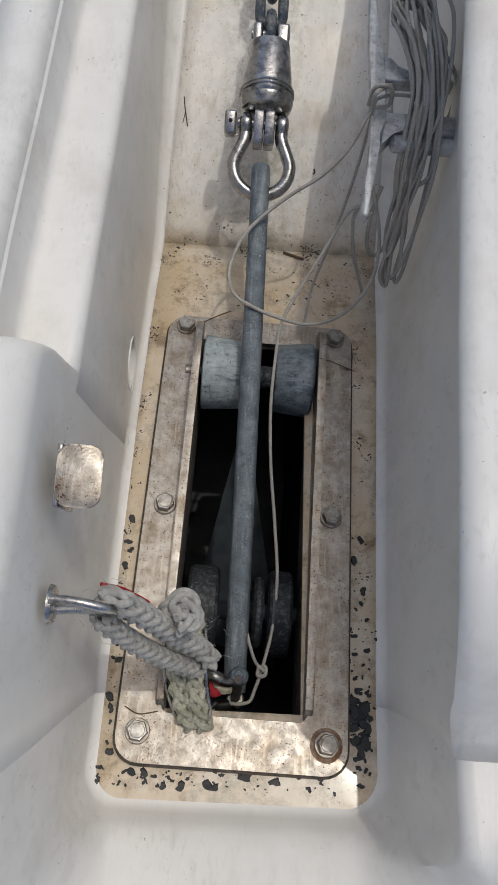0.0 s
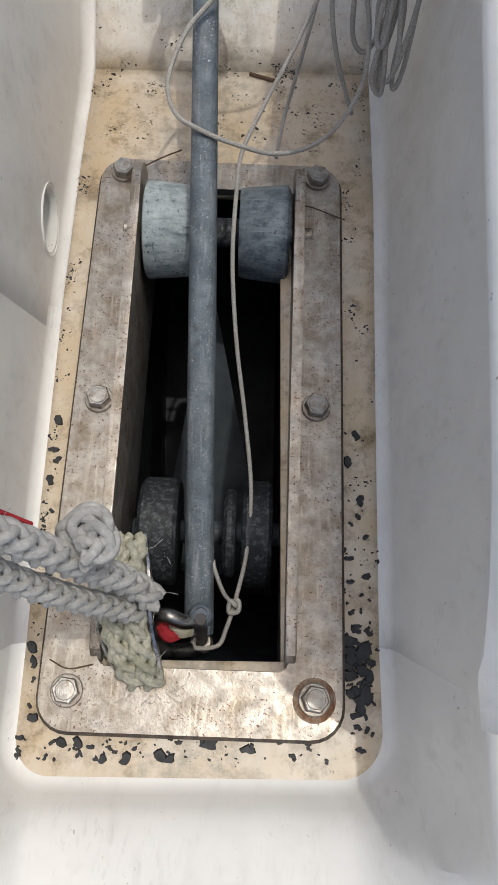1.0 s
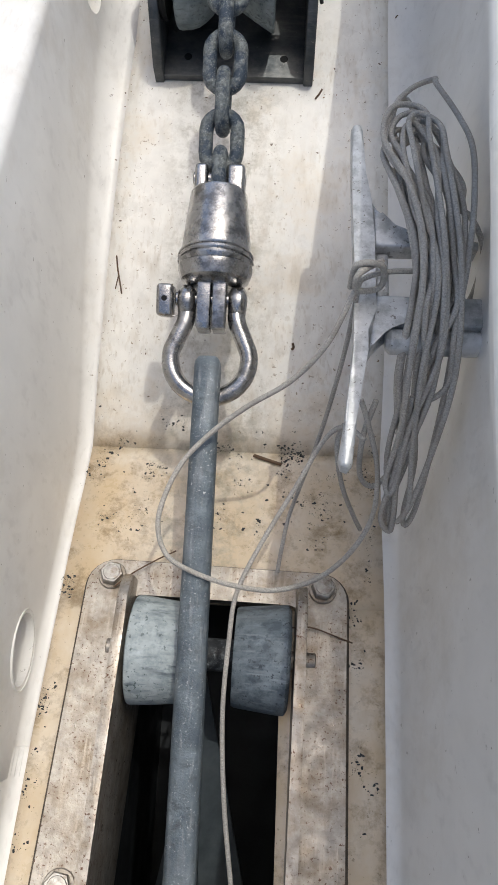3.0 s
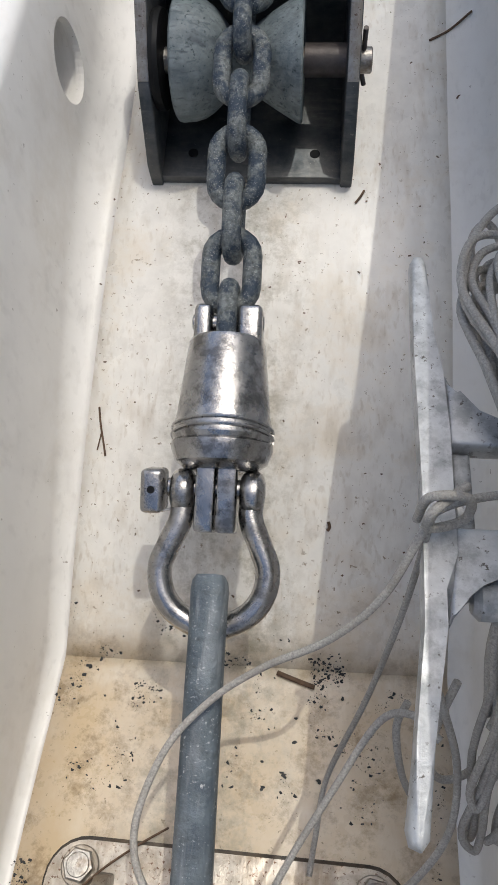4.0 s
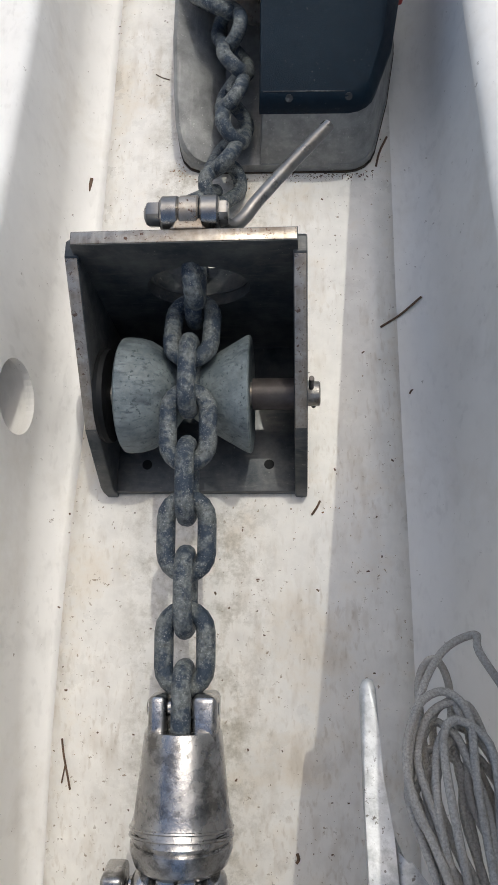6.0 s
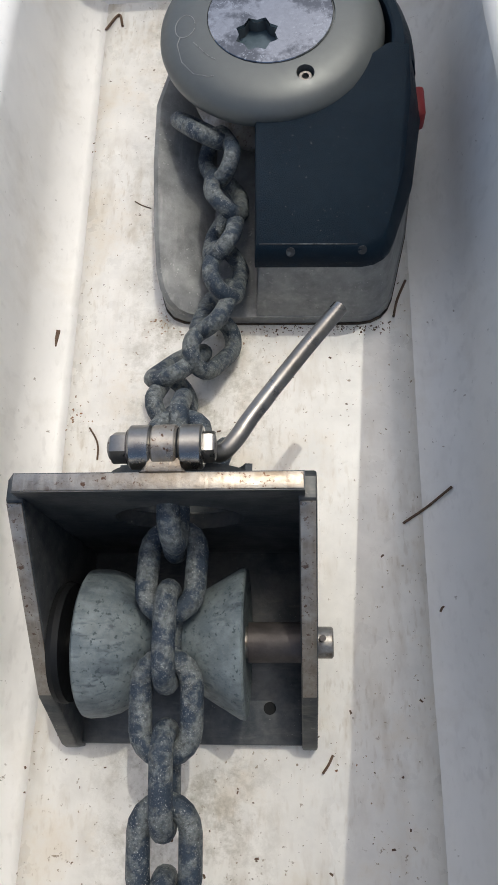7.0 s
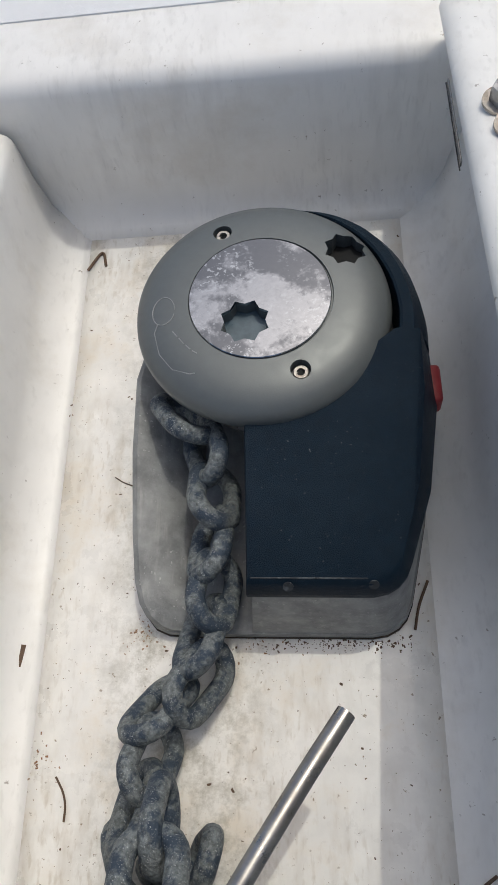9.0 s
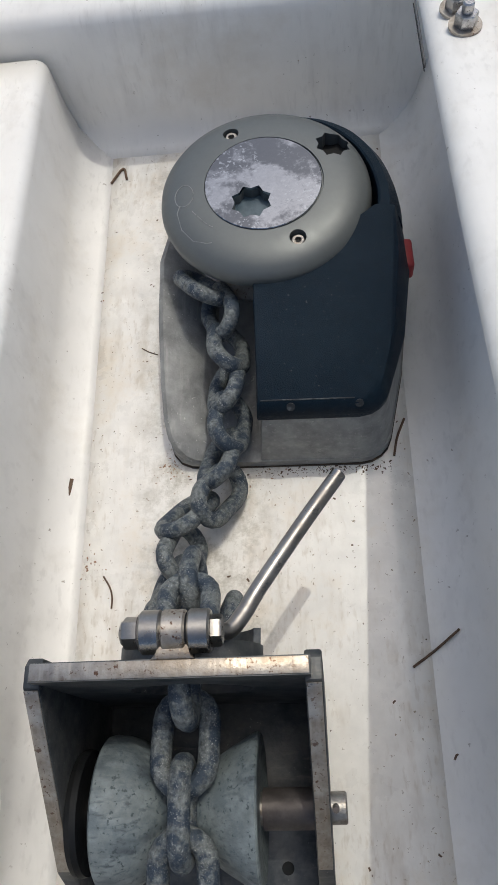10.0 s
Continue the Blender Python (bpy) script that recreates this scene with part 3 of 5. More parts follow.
# left half in the paler grey, right half in the darker one
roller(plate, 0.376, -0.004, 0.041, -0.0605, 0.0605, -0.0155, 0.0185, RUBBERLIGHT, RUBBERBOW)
for x0, x1, r in ((-0.056, -0.022, 0.046), (0.014, 0.026, 0.038), (0.030, 0.056, 0.046)):
    part("lower_roller", lathe([(0, 0), (0, r * 0.6), (0.001, r * 0.6), (0.001, r - 0.003), (0.004, r), (x1 - x0 - 0.004, r), (x1 - x0 - 0.001, r - 0.003), (x1 - x0, r * 0.6), (x1 - x0, 0)], (x0, 0.135, -0.095), (1, 0, 0), 40), RUBBERDARK, plate)
part("lower_axle", rod((-0.063, 0.135, -0.095), (0.063, 0.135, -0.095), 0.010), FLUKE, plate)

# ---- anchor: long stock held in the rollers, fluke down in the trunk ----
anchor = thing("anchor", "galvanised anchor stowed with its long stock over the bow rollers", "anchor", m=pose(0, 0, 0))
a, b = Vector((-0.003, 0.579, 0.045)), Vector((0.001, 0.03, 0.026))
d = (b - a).normalized()
w, h, c = 0.0105, 0.010, 0.004
bm = bmesh.new()
oct_ = [(math.copysign(w * abs(math.cos(q)) ** 0.62, math.cos(q)), math.copysign(h * abs(math.sin(q)) ** 0.62, math.sin(q))) for q in [math.pi * (i + 0.5) / 8 for i in range(16)]]
rows = []
for k, s in ((0.0, 0.75), (0.003, 0.93), (0.008, 0.985), (0.03, 0.95), (0.12, 0.98), (0.3, 1.04), ((b - a).length, 1.08)):
    p = a + d * k
    rows.append([bm.verts.new(p + Vector((x * s, 0, z * s))) for x, z in oct_])
for p, q in zip(rows, rows[1:]):
    for i in range(16):
        bm.faces.new((p[i], p[(i + 1) % 16], q[(i + 1) % 16], q[i]))
bm.faces.new(rows[0]), bm.faces.new(rows[-1])
part("stock", bm, GALV, anchor)
bm = bmesh.new()
ridge = [Vector((0, 0.33, -0.10)), Vector((0.0, 0.02, -0.22))]
tip, lft, rgt, low = Vector((0, 0.34, -0.10)), Vector((-0.06, 0.06, -0.21)), Vector((0.06, 0.06, -0.21)), Vector((0, 0.05, -0.17))
vs = [bm.verts.new(v) for v in (tip, lft, low, rgt, tip - Vector((0, 0, 0.01)), lft - Vector((0, 0, 0.01)), low - Vector((0, 0, 0.01)), rgt - Vector((0, 0, 0.01)))]
for q in ((0, 1, 2), (0, 2, 3), (4, 6, 5), (4, 7, 6), (0, 4, 5, 1), (0, 3, 7, 4), (1, 5, 6, 2), (2, 6, 7, 3)):
    bm.faces.new([vs[i] for i in q])
part("fluke", bm, FLUKE, anchor)

# ---- bow shackle and swivel on the stock's end ----
SW = Vector((-0.0015, 0.656, 0.050))
axis = Vector((0, 1, 0.17)).normalized()
swivel = thing("anchor_swivel", "worn stainless anchor swivel between chain and bow shackle", "swivel")
prof = [(-0.018, 0), (-0.018, 0.020), (-0.0135, 0.0265), (-0.006, 0.0292), (-0.0025, 0.0292), (-0.0015, 0.0278), (-0.0005, 0.0285), (0.0015, 0.0292), (0.003, 0.0285), (0.0045, 0.0282), (0.006, 0.0292), (0.008, 0.0285),
        (0.010, 0.0278), (0.014, 0.0270), (0.056, 0.0225), (0.0585, 0.0212), (0.0585, 0.0)]
part("cone", lathe(prof, SW, axis, 48), POLISH, swivel)
for k in (0.0008, 0.0048):
    part("wire_lashing", tube([SW + axis * k + Vector((math.cos(t) * 0.0292, 0, math.sin(t) * 0.0292)) for t in span(0, 6.1, 40)], 0.0009, 6), POLISH, swivel, "seizing wire")
for x in (-1, 1):
    part("jaw", extrude([(-0.043, -0.010), (-0.039, -0.013), (0.0, -0.013), (0.0, 0.013), (-0.039, 0.013), (-0.043, 0.010)], "x", x * 0.0060 - 0.0054, x * 0.0060 + 0.0054, 0.0015), POLISH, swivel).matrix_basis = pose(*(SW + Vector((-0.001, -0.010, -0.001))), 9.6, 0, 0)
for x0, x1 in ((-0.0190, -0.0085), (0.0060, 0.0205)):
    part("fork", box((x0, 0.050, -0.013), (x1, 0.078, 0.013), 0.0035, 3), POLISH, swivel).matrix_basis = pose(*SW, 9.6, 0, 0)
part("fork_pin", rod((-0.021, 0.0695, 0), (0.021, 0.0695, 0), 0.005), POLISH, swivel).matrix_basis = pose(*SW, 9.6, 0, 0)
SH = SW + axis * -0.030
shackle = thing("bow_shackle", "stainless bow shackle with a wired square-headed pin", "shackle")
bow = [(-0.0205, 0.006, 0), (-0.0205, -0.004, 0), (-0.021, -0.016, -0.001), (-0.027, -0.030, -0.004), (-0.0315, -0.043, -0.007), (-0.0285, -0.058, -0.010), (-0.018, -0.069, -0.013), (-0.001, -0.0745, -0.014),
       (0.016, -0.069, -0.013), (0.0265, -0.058, -0.010), (0.0295, -0.043, -0.007), (0.025, -0.030, -0.004), (0.019, -0.016, -0.001), (0.0185, -0.004, 0), (0.0185, 0.006, 0)]
pts = curve([SH + Vector(v) for v in bow], 6)
part("bow", tube(pts, 0.0070, 16), POLISH, shackle)
for x in (-0.0275, 0.012):
    part("eye", lathe([(0, 0), (0, 0.0085), (0.0015, 0.0112), (0.004, 0.0128), (0.0095, 0.0128), (0.012, 0.0112), (0.0135, 0.0085), (0.0135, 0)], SH + Vector((x, 0.0, 0)), (1, 0, 0), 24), POLISH, shackle)
pin = part("pin", rod(SH + Vector((-0.03, 0.002, 0)), SH + Vector((0.026, 0.002, 0)), 0.0055), POLISH, shackle)
head = part("pin_head", box((-0.0065, -0.0125, -0.0110), (0.0065, 0.0125, 0.0110), 0.003, 3), POLISH, shackle)
head.matrix_basis = pose(*(SH + Vector((-0.0375, 0.0, 0))), 20, 0, 0)
# black disc laid on the head paints the shade of a hole
part("pin_hole", lathe([(0, 0), (0, 0.0022), (0.0008, 0.0022), (0.0008, 0)], (0.0, 0.001, 0.0106), (0, 0, 1), 12), BLACK, shackle).matrix_basis = head.matrix_basis
part("mousing_wire", tube(curve([SH + Vector(v) for v in ((-0.038, -0.002, 0.009), (-0.039, -0.010, 0.006), (-0.036, -0.012, -0.002), (-0.028, -0.010, -0.004))], 6), 0.0007, 6), POLISH, shackle, "mousing wire")

# ---- chain ----
WIRE, PITCH, HALFW = 0.0058, 0.0333, 0.0125


def link_bm():
    s = PITCH / 2 + WIRE - HALFW
    loop = [(HALFW * math.sin(t), s + HALFW * math.cos(t), 0) for t in span(-1.5708, 1.5708, 9)] + [(HALFW * math.sin(t), -s + HALFW * math.cos(t), 0) for t in span(1.5708, 4.7124, 9)]
    return tube(loop, WIRE, 12, True)


chain = thing("anchor_chain", "weathered galvanised anchor chain from swivel to windlass", "chain")
first = None


def put_chain(points, roll, gap=PITCH):
    global first
    path = curve(points, 24)
    marks, run = [], 0.0
    for p, q in zip(path, path[1:]):
        step = (q - p).length
        while len(marks) * gap <= run + step:
            marks.append(p.lerp(q, (len(marks) * gap - run) / step))
        run += step
    for i, (p, q) in enumerate(zip(marks, marks[1:])):
        y = (q - p).normalized()
        x = y.cross(Vector((0, 0, 1))).normalized()
        z = x.cross(y)
        r = radians(roll(i, p))
        m = Matrix((x * math.cos(r) + z * math.sin(r), y, -x * math.sin(r) + z * math.cos(r))).transposed().to_4x4()
        m.translation = (p + q) / 2
        if first is None:
            first = part("link", link_bm(), CHAIN, chain)
            ob = first
        else:
            ob = new("link", first.data)
            ob.parent = chain
        ob.matrix_basis = m


put_chain([(-0.0015, 0.7078, 0.058), (-0.002, 0.78, 0.068), (-0.002, 0.85, 0.081), (-0.002, 0.905, 0.091), (-0.002, 0.94, 0.0915), (-0.001, 0.985, 0.082), (0.0, 1.02, 0.062)], lambda i, p: 90 if i % 2 == 0 else 0)
def lay_links(centres, rolls, pitches=(0,)):
    """Links by their middles, each along the way from the one before to the one after."""
    c = [Vector(v) for v in centres]
    for i, p in enumerate(c):
        y = (c[min(i + 1, len(c) - 1)] - c[max(i - 1, 0)]).normalized()
        x = y.cross(Vector((0, 0, 1))).normalized()
        y = Matrix.Rotation(radians(pitches[i % len(pitches)]), 3, x) @ y
        z = x.cross(y)
        r = radians(rolls[i % len(rolls)])
        m = Matrix((x * math.cos(r) + z * math.sin(r), y, -x * math.sin(r) + z * math.cos(r))).transposed().to_4x4()
        m.translation = p
        ob = new("link", first.data)
        ob.parent, ob.matrix_basis = chain, m


# the slack from the gypsy down over the floor, then up through the bracket
lay_links([(-0.0008, 1.2644, 0.056), (0.0117, 1.2459, 0.051), (0.0172, 1.218, 0.046), (0.015, 1.1899, 0.041), (0.0169, 1.1638, 0.036), (0.0093, 1.1396, 0.03), (0.0077, 1.1151, 0.024), (-0.015, 1.102, 0.022), (-0.018, 1.0756, 0.022), (-0.0258, 1.0517, 0.02), (-0.0237, 1.0269, 0.016), (-0.0064, 1.0153, 0.014), (0.0113, 1.0261, 0.026)],
          (46, -48, 44, -46, 48, -44, 46, -42), (39, 37, 41, 39, 37, 39))
lay_links([(-0.003, 1.0459, 0.062), (-0.0015, 1.0246, 0.09), (0.001, 0.985, 0.108)], (88, 4))


# ---- chain roller bracket ----
bracket = thing("chain_roller_bracket", "dull stainless bracket with a grey spool roller on the locker floor", "chain roller")
part("base", box((-0.066, 0.868, 0.0), (0.066, 0.99, 0.008), 0.001), BRACKET, bracket)
side = [(0.866, 0.0), (0.992, 0.0), (0.992, 0.137), (0.988, 0.141), (0.978, 0.141), (0.892, 0.068), (0.868, 0.020), (0.866, 0.014)]
for x in (-0.0725, 0.0635):
    part("cheek", extrude(side, "x", x, x + 0.0085, 0.0012), BRACKET, bracket)
angles = sorted([2 * math.pi * i / 24 for i in range(24)] + [math.atan2(b, a) % (2 * math.pi) for a in (-0.0665, 0.0665) for b in (0.051, -0.0915)])
hole = [(0.033 * math.cos(a) + 0.003, 0.100 + 0.025 * math.sin(a)) for a in angles]
rim = [(0.038 * math.cos(a) + 0.003, 0.099 + 0.0295 * math.sin(a)) for a in angles]
edge = []
for a in angles:
    k = min(0.0665 / max(1e-6, abs(math.cos(a))), (0.051 if math.sin(a) > 0 else 0.0915) / max(1e-6, abs(math.sin(a))))
    edge.append((k * math.cos(a), 0.0995 + k * math.sin(a)))
back_plate = part("back_plate", ringframe(edge, hole, -0.0045, 0.0045, 0.001), BRACKET, bracket)
back_plate.matrix_basis = Matrix(((1, 0, 0, 0), (0, 0, -1, 0.9835), (0, 1, 0, 0), (0, 0, 0, 1)))
spool = [(0, 0), (0, 0.0360), (0.0015, 0.0382), (0.004, 0.0388), (0.012, 0.0382), (0.019, 0.0362), (0.025, 0.0325), (0.031, 0.0270), (0.036, 0.0205), (0.0395, 0.0160), (0.0455, 0.0150), (0.0475, 0.0165), (0.055, 0.0225), (0.067, 0.0300), (0.082, 0.0386), (0.0845, 0.0392), (0.0855, 0.0380), (0.0858, 0.034), (0.0845, 0.031), (0.0845, 0)]
part("spool", lathe(spool, (-0.050, 0.921, 0.060), (1, 0, 0), 56), RUBBER, bracket, "chalky grey plastic spool")
part("shaft", rod((-0.064, 0.921, 0.060), (0.0805, 0.921, 0.060), 0.0082), BOLT, bracket)
part("sleeve", lathe([(0, 0.0078), (0, 0.0105), (0.028, 0.0105), (0.028, 0.0078)], (0.036, 0.921, 0.060), (1, 0, 0), 28), RUSTY, bracket, "brown-stained steel sleeve")
part("friction_disc", lathe([(0, 0.008), (0, 0.031), (0.003, 0.032), (0.006, 0.031), (0.006, 0.008)], (-0.0638, 0.921, 0.060), (1, 0, 0), 40), BLACK, bracket, "black plastic friction disc")
part("split_pin", tube(curve([(0.0745, 0.921, 0.086), (0.0745, 0.922, 0.07), (0.0745, 0.921, 0.05), (0.0765, 0.920, 0.040)], 5), 0.0017, 8), RUSTY, bracket)
# no holes are cut; black discs on the base paint their shade
for x in (-0.043, 0.045):
    part("screw_hole", lathe([(0, 0), (0, 0.0036), (0.0004, 0.0036), (0.0004, 0)], (x, 0.888, 0.0081), (0, 0, 1), 16), BLACK, bracket)
lug = lathe([(0, 0), (0, 0.0095), (0.001, 0.0105), (0.0107, 0.0105), (0.0117, 0.0095), (0.0117, 0)], (-0.003, 1.001, 0.1465), (1, 0, 0), 32)
part("lug", extrude([(-0.003, 1.0), (-0.003, 0.995), (-0.0042, 0.9905), (-0.008, 0.9875), (0.0135, 0.9875), (0.0100, 0.9905), (0.0087, 0.995), (0.0087, 1.0)], "z", 0.143, 0.1522, 0.0008, 2, lug), STEEL, bracket)
part("top_edge", box((-0.0660, 0.9795, 0.1500), (0.0660, 0.9875, 0.1512), 0.0004), STEEL, bracket, "bright worn top edge")
for x in (-0.0725, 0.0635):
    a, b = Vector((x + 0.00425, 0.8935, 0.0700)), Vector((x + 0.00425, 0.9765, 0.1405))
    strip = part("worn_edge", box((-0.0036, 0, -0.0005), (0.0036, (b - a).length, 0.0005), 0.0003), STEEL, bracket, "bright worn edge")
    strip.matrix_basis = pose(*a, math.degrees(math.atan2(b.z - a.z, b.y - a.y)), 0, 0)
part("oval_boss", ringframe(rim, hole, -0.0035, 0.009, 0.001), BRACKET, bracket).matrix_basis = Matrix(((1, 0, 0, 0), (0, 0, -1, 0.997), (0, 1, 0, 0), (0, 0, 0, 1)))

# lower half of the chain's throat behind the back plate
bm = bmesh.new()
rows = []
for y in (0.987, 0.996, 1.004, 1.012):
    k = 1 - (y - 0.987) * 3
    rows.append([bm.verts.new((0.003 + rx * math.cos(a), y, 0.100 - (y - 0.987) * 0.35 + rz * math.sin(a) * k)) for rx, rz, way in ((0.0325, 0.0245, 1), (0.0365, 0.0280, -1)) for a in [radians(190 + 160 * (i if way > 0 else 16 - i) / 16) for i in range(17)]])
for a, b in zip(rows, rows[1:]):
    for i in range(34):
        bm.faces.new((a[i], a[(i + 1) % 34], b[(i + 1) % 34], b[i]))
bm.faces.new(rows[0]), bm.faces.new(rows[-1])
part("throat", bm, BRACKET, bracket)

# ---- chain stopper lever ----
stopper = thing("chain_stopper", "stainless chain stopper with a bent rod handle on the bracket", "chain stopper")
HY, HZ = 1.001, 0.1465
part("barrel", lathe([(0, 0), (0, 0.0095), (0.001, 0.0105), (0.0095, 0.0105), (0.0105, 0.0095), (0.0105, 0)], (-0.0137, HY, HZ), (1, 0, 0), 32), BRUSHED, stopper)
part("barrel", lathe([(0, 0), (0, 0.0095), (0.001, 0.0105), (0.0098, 0.0105), (0.0108, 0.0095), (0.0108, 0)], (0.0096, HY, HZ), (1, 0, 0), 32), BRUSHED, stopper)
part("collar", lathe([(0, 0), (0, 0.0092), (0.0007, 0.0092), (0.0007, 0)], (0.0088, HY, HZ), (1, 0, 0), 32), BLACK, stopper)
part("washer", lathe([(0, 0), (0, 0.0085), (0.0008, 0.0085), (0.0008, 0)], (-0.0146, HY, HZ), (1, 0, 0), 28), RUSTY, stopper)
part("nut", hexagon((-0.0146, HY, HZ), (-1, 0, 0), 0.0135, 0.0075), BRUSHED, stopper)
part("nut_dome", lathe([(0, 0.006), (0.001, 0.0055), (0.002, 0.003), (0.0023, 0)], (-0.0221, HY, HZ), (-1, 0, 0), 20), STEEL, stopper)
part("bolt_head", hexagon((0.0206, HY, HZ), (1, 0, 0), 0.0135, 0.0052), BRUSHED, stopper)
part("handle", tube(curve([(0.021, 1.003, 0.134), (0.027, 1.004, 0.129), (0.034, 1.013, 0.126), (0.042, 1.026, 0.1245), (0.065, 1.060, 0.1185), (0.0868, 1.0905, 0.113)], 8), 0.0044, 20), BRUSHED, stopper, "bent polished rod handle")
part("pawl", extrude([(0.985, 0.120), (1.010, 0.120), (1.012, 0.136), (1.006, 0.150), (0.995, 0.150)], "x", -0.003, 0.0087, 0.002), BRACKET, stopper)

# ---- windlass ----
def tapered(outline, lo, hi, about, k):
    bm = bmesh.new()
    rows = [[bm.verts.new((about[0] + (x - about[0]) * q, about[1] + (y - about[1]) * q, z)) for x, y in outline] for q, z in ((1.0, lo), (k, hi - 0.003), (k - 0.012, hi))]
    for a, b in zip(rows, rows[1:]):
        for i in range(len(outline)):
            bm.faces.new((a[i], a[(i + 1) % len(outline)], b[(i + 1) % len(outline)], b[i]))
    bm.faces.new(rows[0]), bm.faces.new(rows[-1])
    return bm


windlass = thing("windlass", "grey and charcoal electric anchor windlass with chain on its gypsy", "windlass")
CX, CY = 0.0495, 1.3195
outline = [(-0.0315, 1.166), (-0.0285, 1.156), (-0.023, 1.149), (-0.015, 1.1455), (0.0, 1.1442), (0.03, 1.1435), (0.106, 1.1415), (0.1145, 1.1428), (0.1215, 1.1465), (0.1265, 1.152), (0.1300, 1.160), (0.142, 1.21), (0.150, 1.262), (0.150, 1.30), (0.142, 1.34), (0.122, 1.372), (0.092, 1.392), (0.05, 1.398),
           (0.005, 1.386), (-0.025, 1.352), (-0.036, 1.31), (-0.0365, 1.24), (-0.034, 1.18)]
part("base", extrude(outline, "z", 0.0012, 0.010, 0.002), BASEGREY, windlass)
part("bedding", extrude([(0.057 + (x - 0.057) * 1.007, 1.27 + (y - 1.27) * 1.005) for x, y in outline], "z", 0.0, 0.0016, 0), SEAL, windlass, "dark bedding compound under the base")
lower = [(0.036, 1.1445), (0.105, 1.1425), (0.1135, 1.1438), (0.1205, 1.1475), (0.1255, 1.153), (0.1290, 1.161), (0.141, 1.21), (0.149, 1.262), (0.149, 1.30), (0.141, 1.34), (0.121, 1.371), (0.091, 1.391), (0.055, 1.395), (0.04, 1.36), (0.036, 1.25)]
part("gearbox", tapered(lower, 0.010, 0.055, (0.09, 1.27), 0.925), BASEGREY, windlass, "grey cast lower body")
bm = bmesh.new()
low_o = [(0.0375, 1.1550), (0.105, 1.1530), (0.1130, 1.1545), (0.1190, 1.1580), (0.1235, 1.1630), (0.1265, 1.170), (0.140, 1.21), (0.1485, 1.262), (0.1475, 1.2965), (0.1255, 1.2965), (0.075, 1.262), (0.0375, 1.252)]
top_o = [(0.0395, 1.1620), (0.102, 1.1600), (0.1070, 1.1608), (0.1110, 1.1635), (0.1140, 1.1675), (0.1160, 1.174), (0.125, 1.21), (0.1295, 1.262), (0.1310, 1.2965), (0.1255, 1.2965), (0.075, 1.262), (0.0395, 1.252)]
rings = []
for o, z in ((low_o, 0.054), (low_o, 0.060), ([(a * 0.5 + c * 0.5, b * 0.5 + e * 0.5) for (a, b), (c, e) in zip(low_o, top_o)], 0.067), (top_o, 0.069)):
    rings.append([bm.verts.new((x, y, z + (0.016 * (y - 1.15) / 0.1 if z > 0.061 else 0))) for x, y in o])
for p, q in zip(rings, rings[1:]):
    for i in range(12):
        bm.faces.new((p[i], p[(i + 1) % 12], q[(i + 1) % 12], q[i]))
bm.faces.new(rings[0]), bm.faces.new(rings[-1])
bmesh.ops.bevel(bm, geom=[e for e in bm.edges if e.is_manifold and e.calc_face_angle(0) > 0.6], offset=0.0025, segments=3, profile=0.5, affect="EDGES")
cover = part("cover", bm, COVER, windlass, "charcoal plastic motor cover")
part("cover_joint", tube([(0.041, 1.1612, 0.0703), (0.07, 1.1603, 0.0702), (0.102, 1.1595, 0.0700)], 0.0005, 6), RUBBERDARK, cover, "scuffed fold line")
for x in (0.0605, 0.1050):
    part("cover_screw", lathe([(0, 0), (0, 0.0028), (0.0014, 0.0028), (0.0014, 0)], (x, 1.1575, 0.0668), (0, -0.75, 0.65), 16), RUBBERDARK, cover)
# shroud round the back of the cap
bm = bmesh.new()
sec = []
for d in span(-15.5, 73, 24):
    a = radians(d)
    r0 = lerp(d, (-15.5, 0.0815), (5, 0.0785), (20, 0.0775), (73, 0.0770))
    rs = lerp(d, (-15.5, 0.1000), (-7, 0.0983), (9, 0.0952), (25, 0.0944), (40, 0.0925), (56, 0.0870), (73, 0.0785))
    zt = lerp(d, (-15.5, 0.0905), (30, 0.0880), (73, 0.0855))
    rt = r0 + (rs - r0) * 0.42
    ring = [(r0, 0.03), (r0, zt - 0.001), (r0 + (rt - r0) * 0.2, zt), (rt, zt - 0.001), (rs - (rs - rt) * 0.25, 0.076), (rs, 0.066), (rs + 0.0006, 0.03)]
    if d < -15:
        sec.append([bm.verts.new((CX + math.sqrt(r * r - 0.0227 ** 2), CY - 0.0227, z)) for r, z in ring])
    else:
        sec.append([bm.verts.new((CX + r * math.cos(a), CY + r * math.sin(a), z)) for r, z in ring])
for p, q in zip(sec, sec[1:]):
    for i in range(7):
        bm.faces.new((p[i], p[(i + 1) % 7], q[(i + 1) % 7], q[i]))
bm.faces.new(sec[0]), bm.faces.new(sec[-1])
part("shroud", bm, COVER, windlass)
part("clutch_lever", box((0.143, 1.264, 0.047), (0.1525, 1.289, 0.064), 0.003, 3), RED, windlass, "red plastic lever")
# chain guide, a low scoop beside the gypsy
bm = bmesh.new()
rows = []
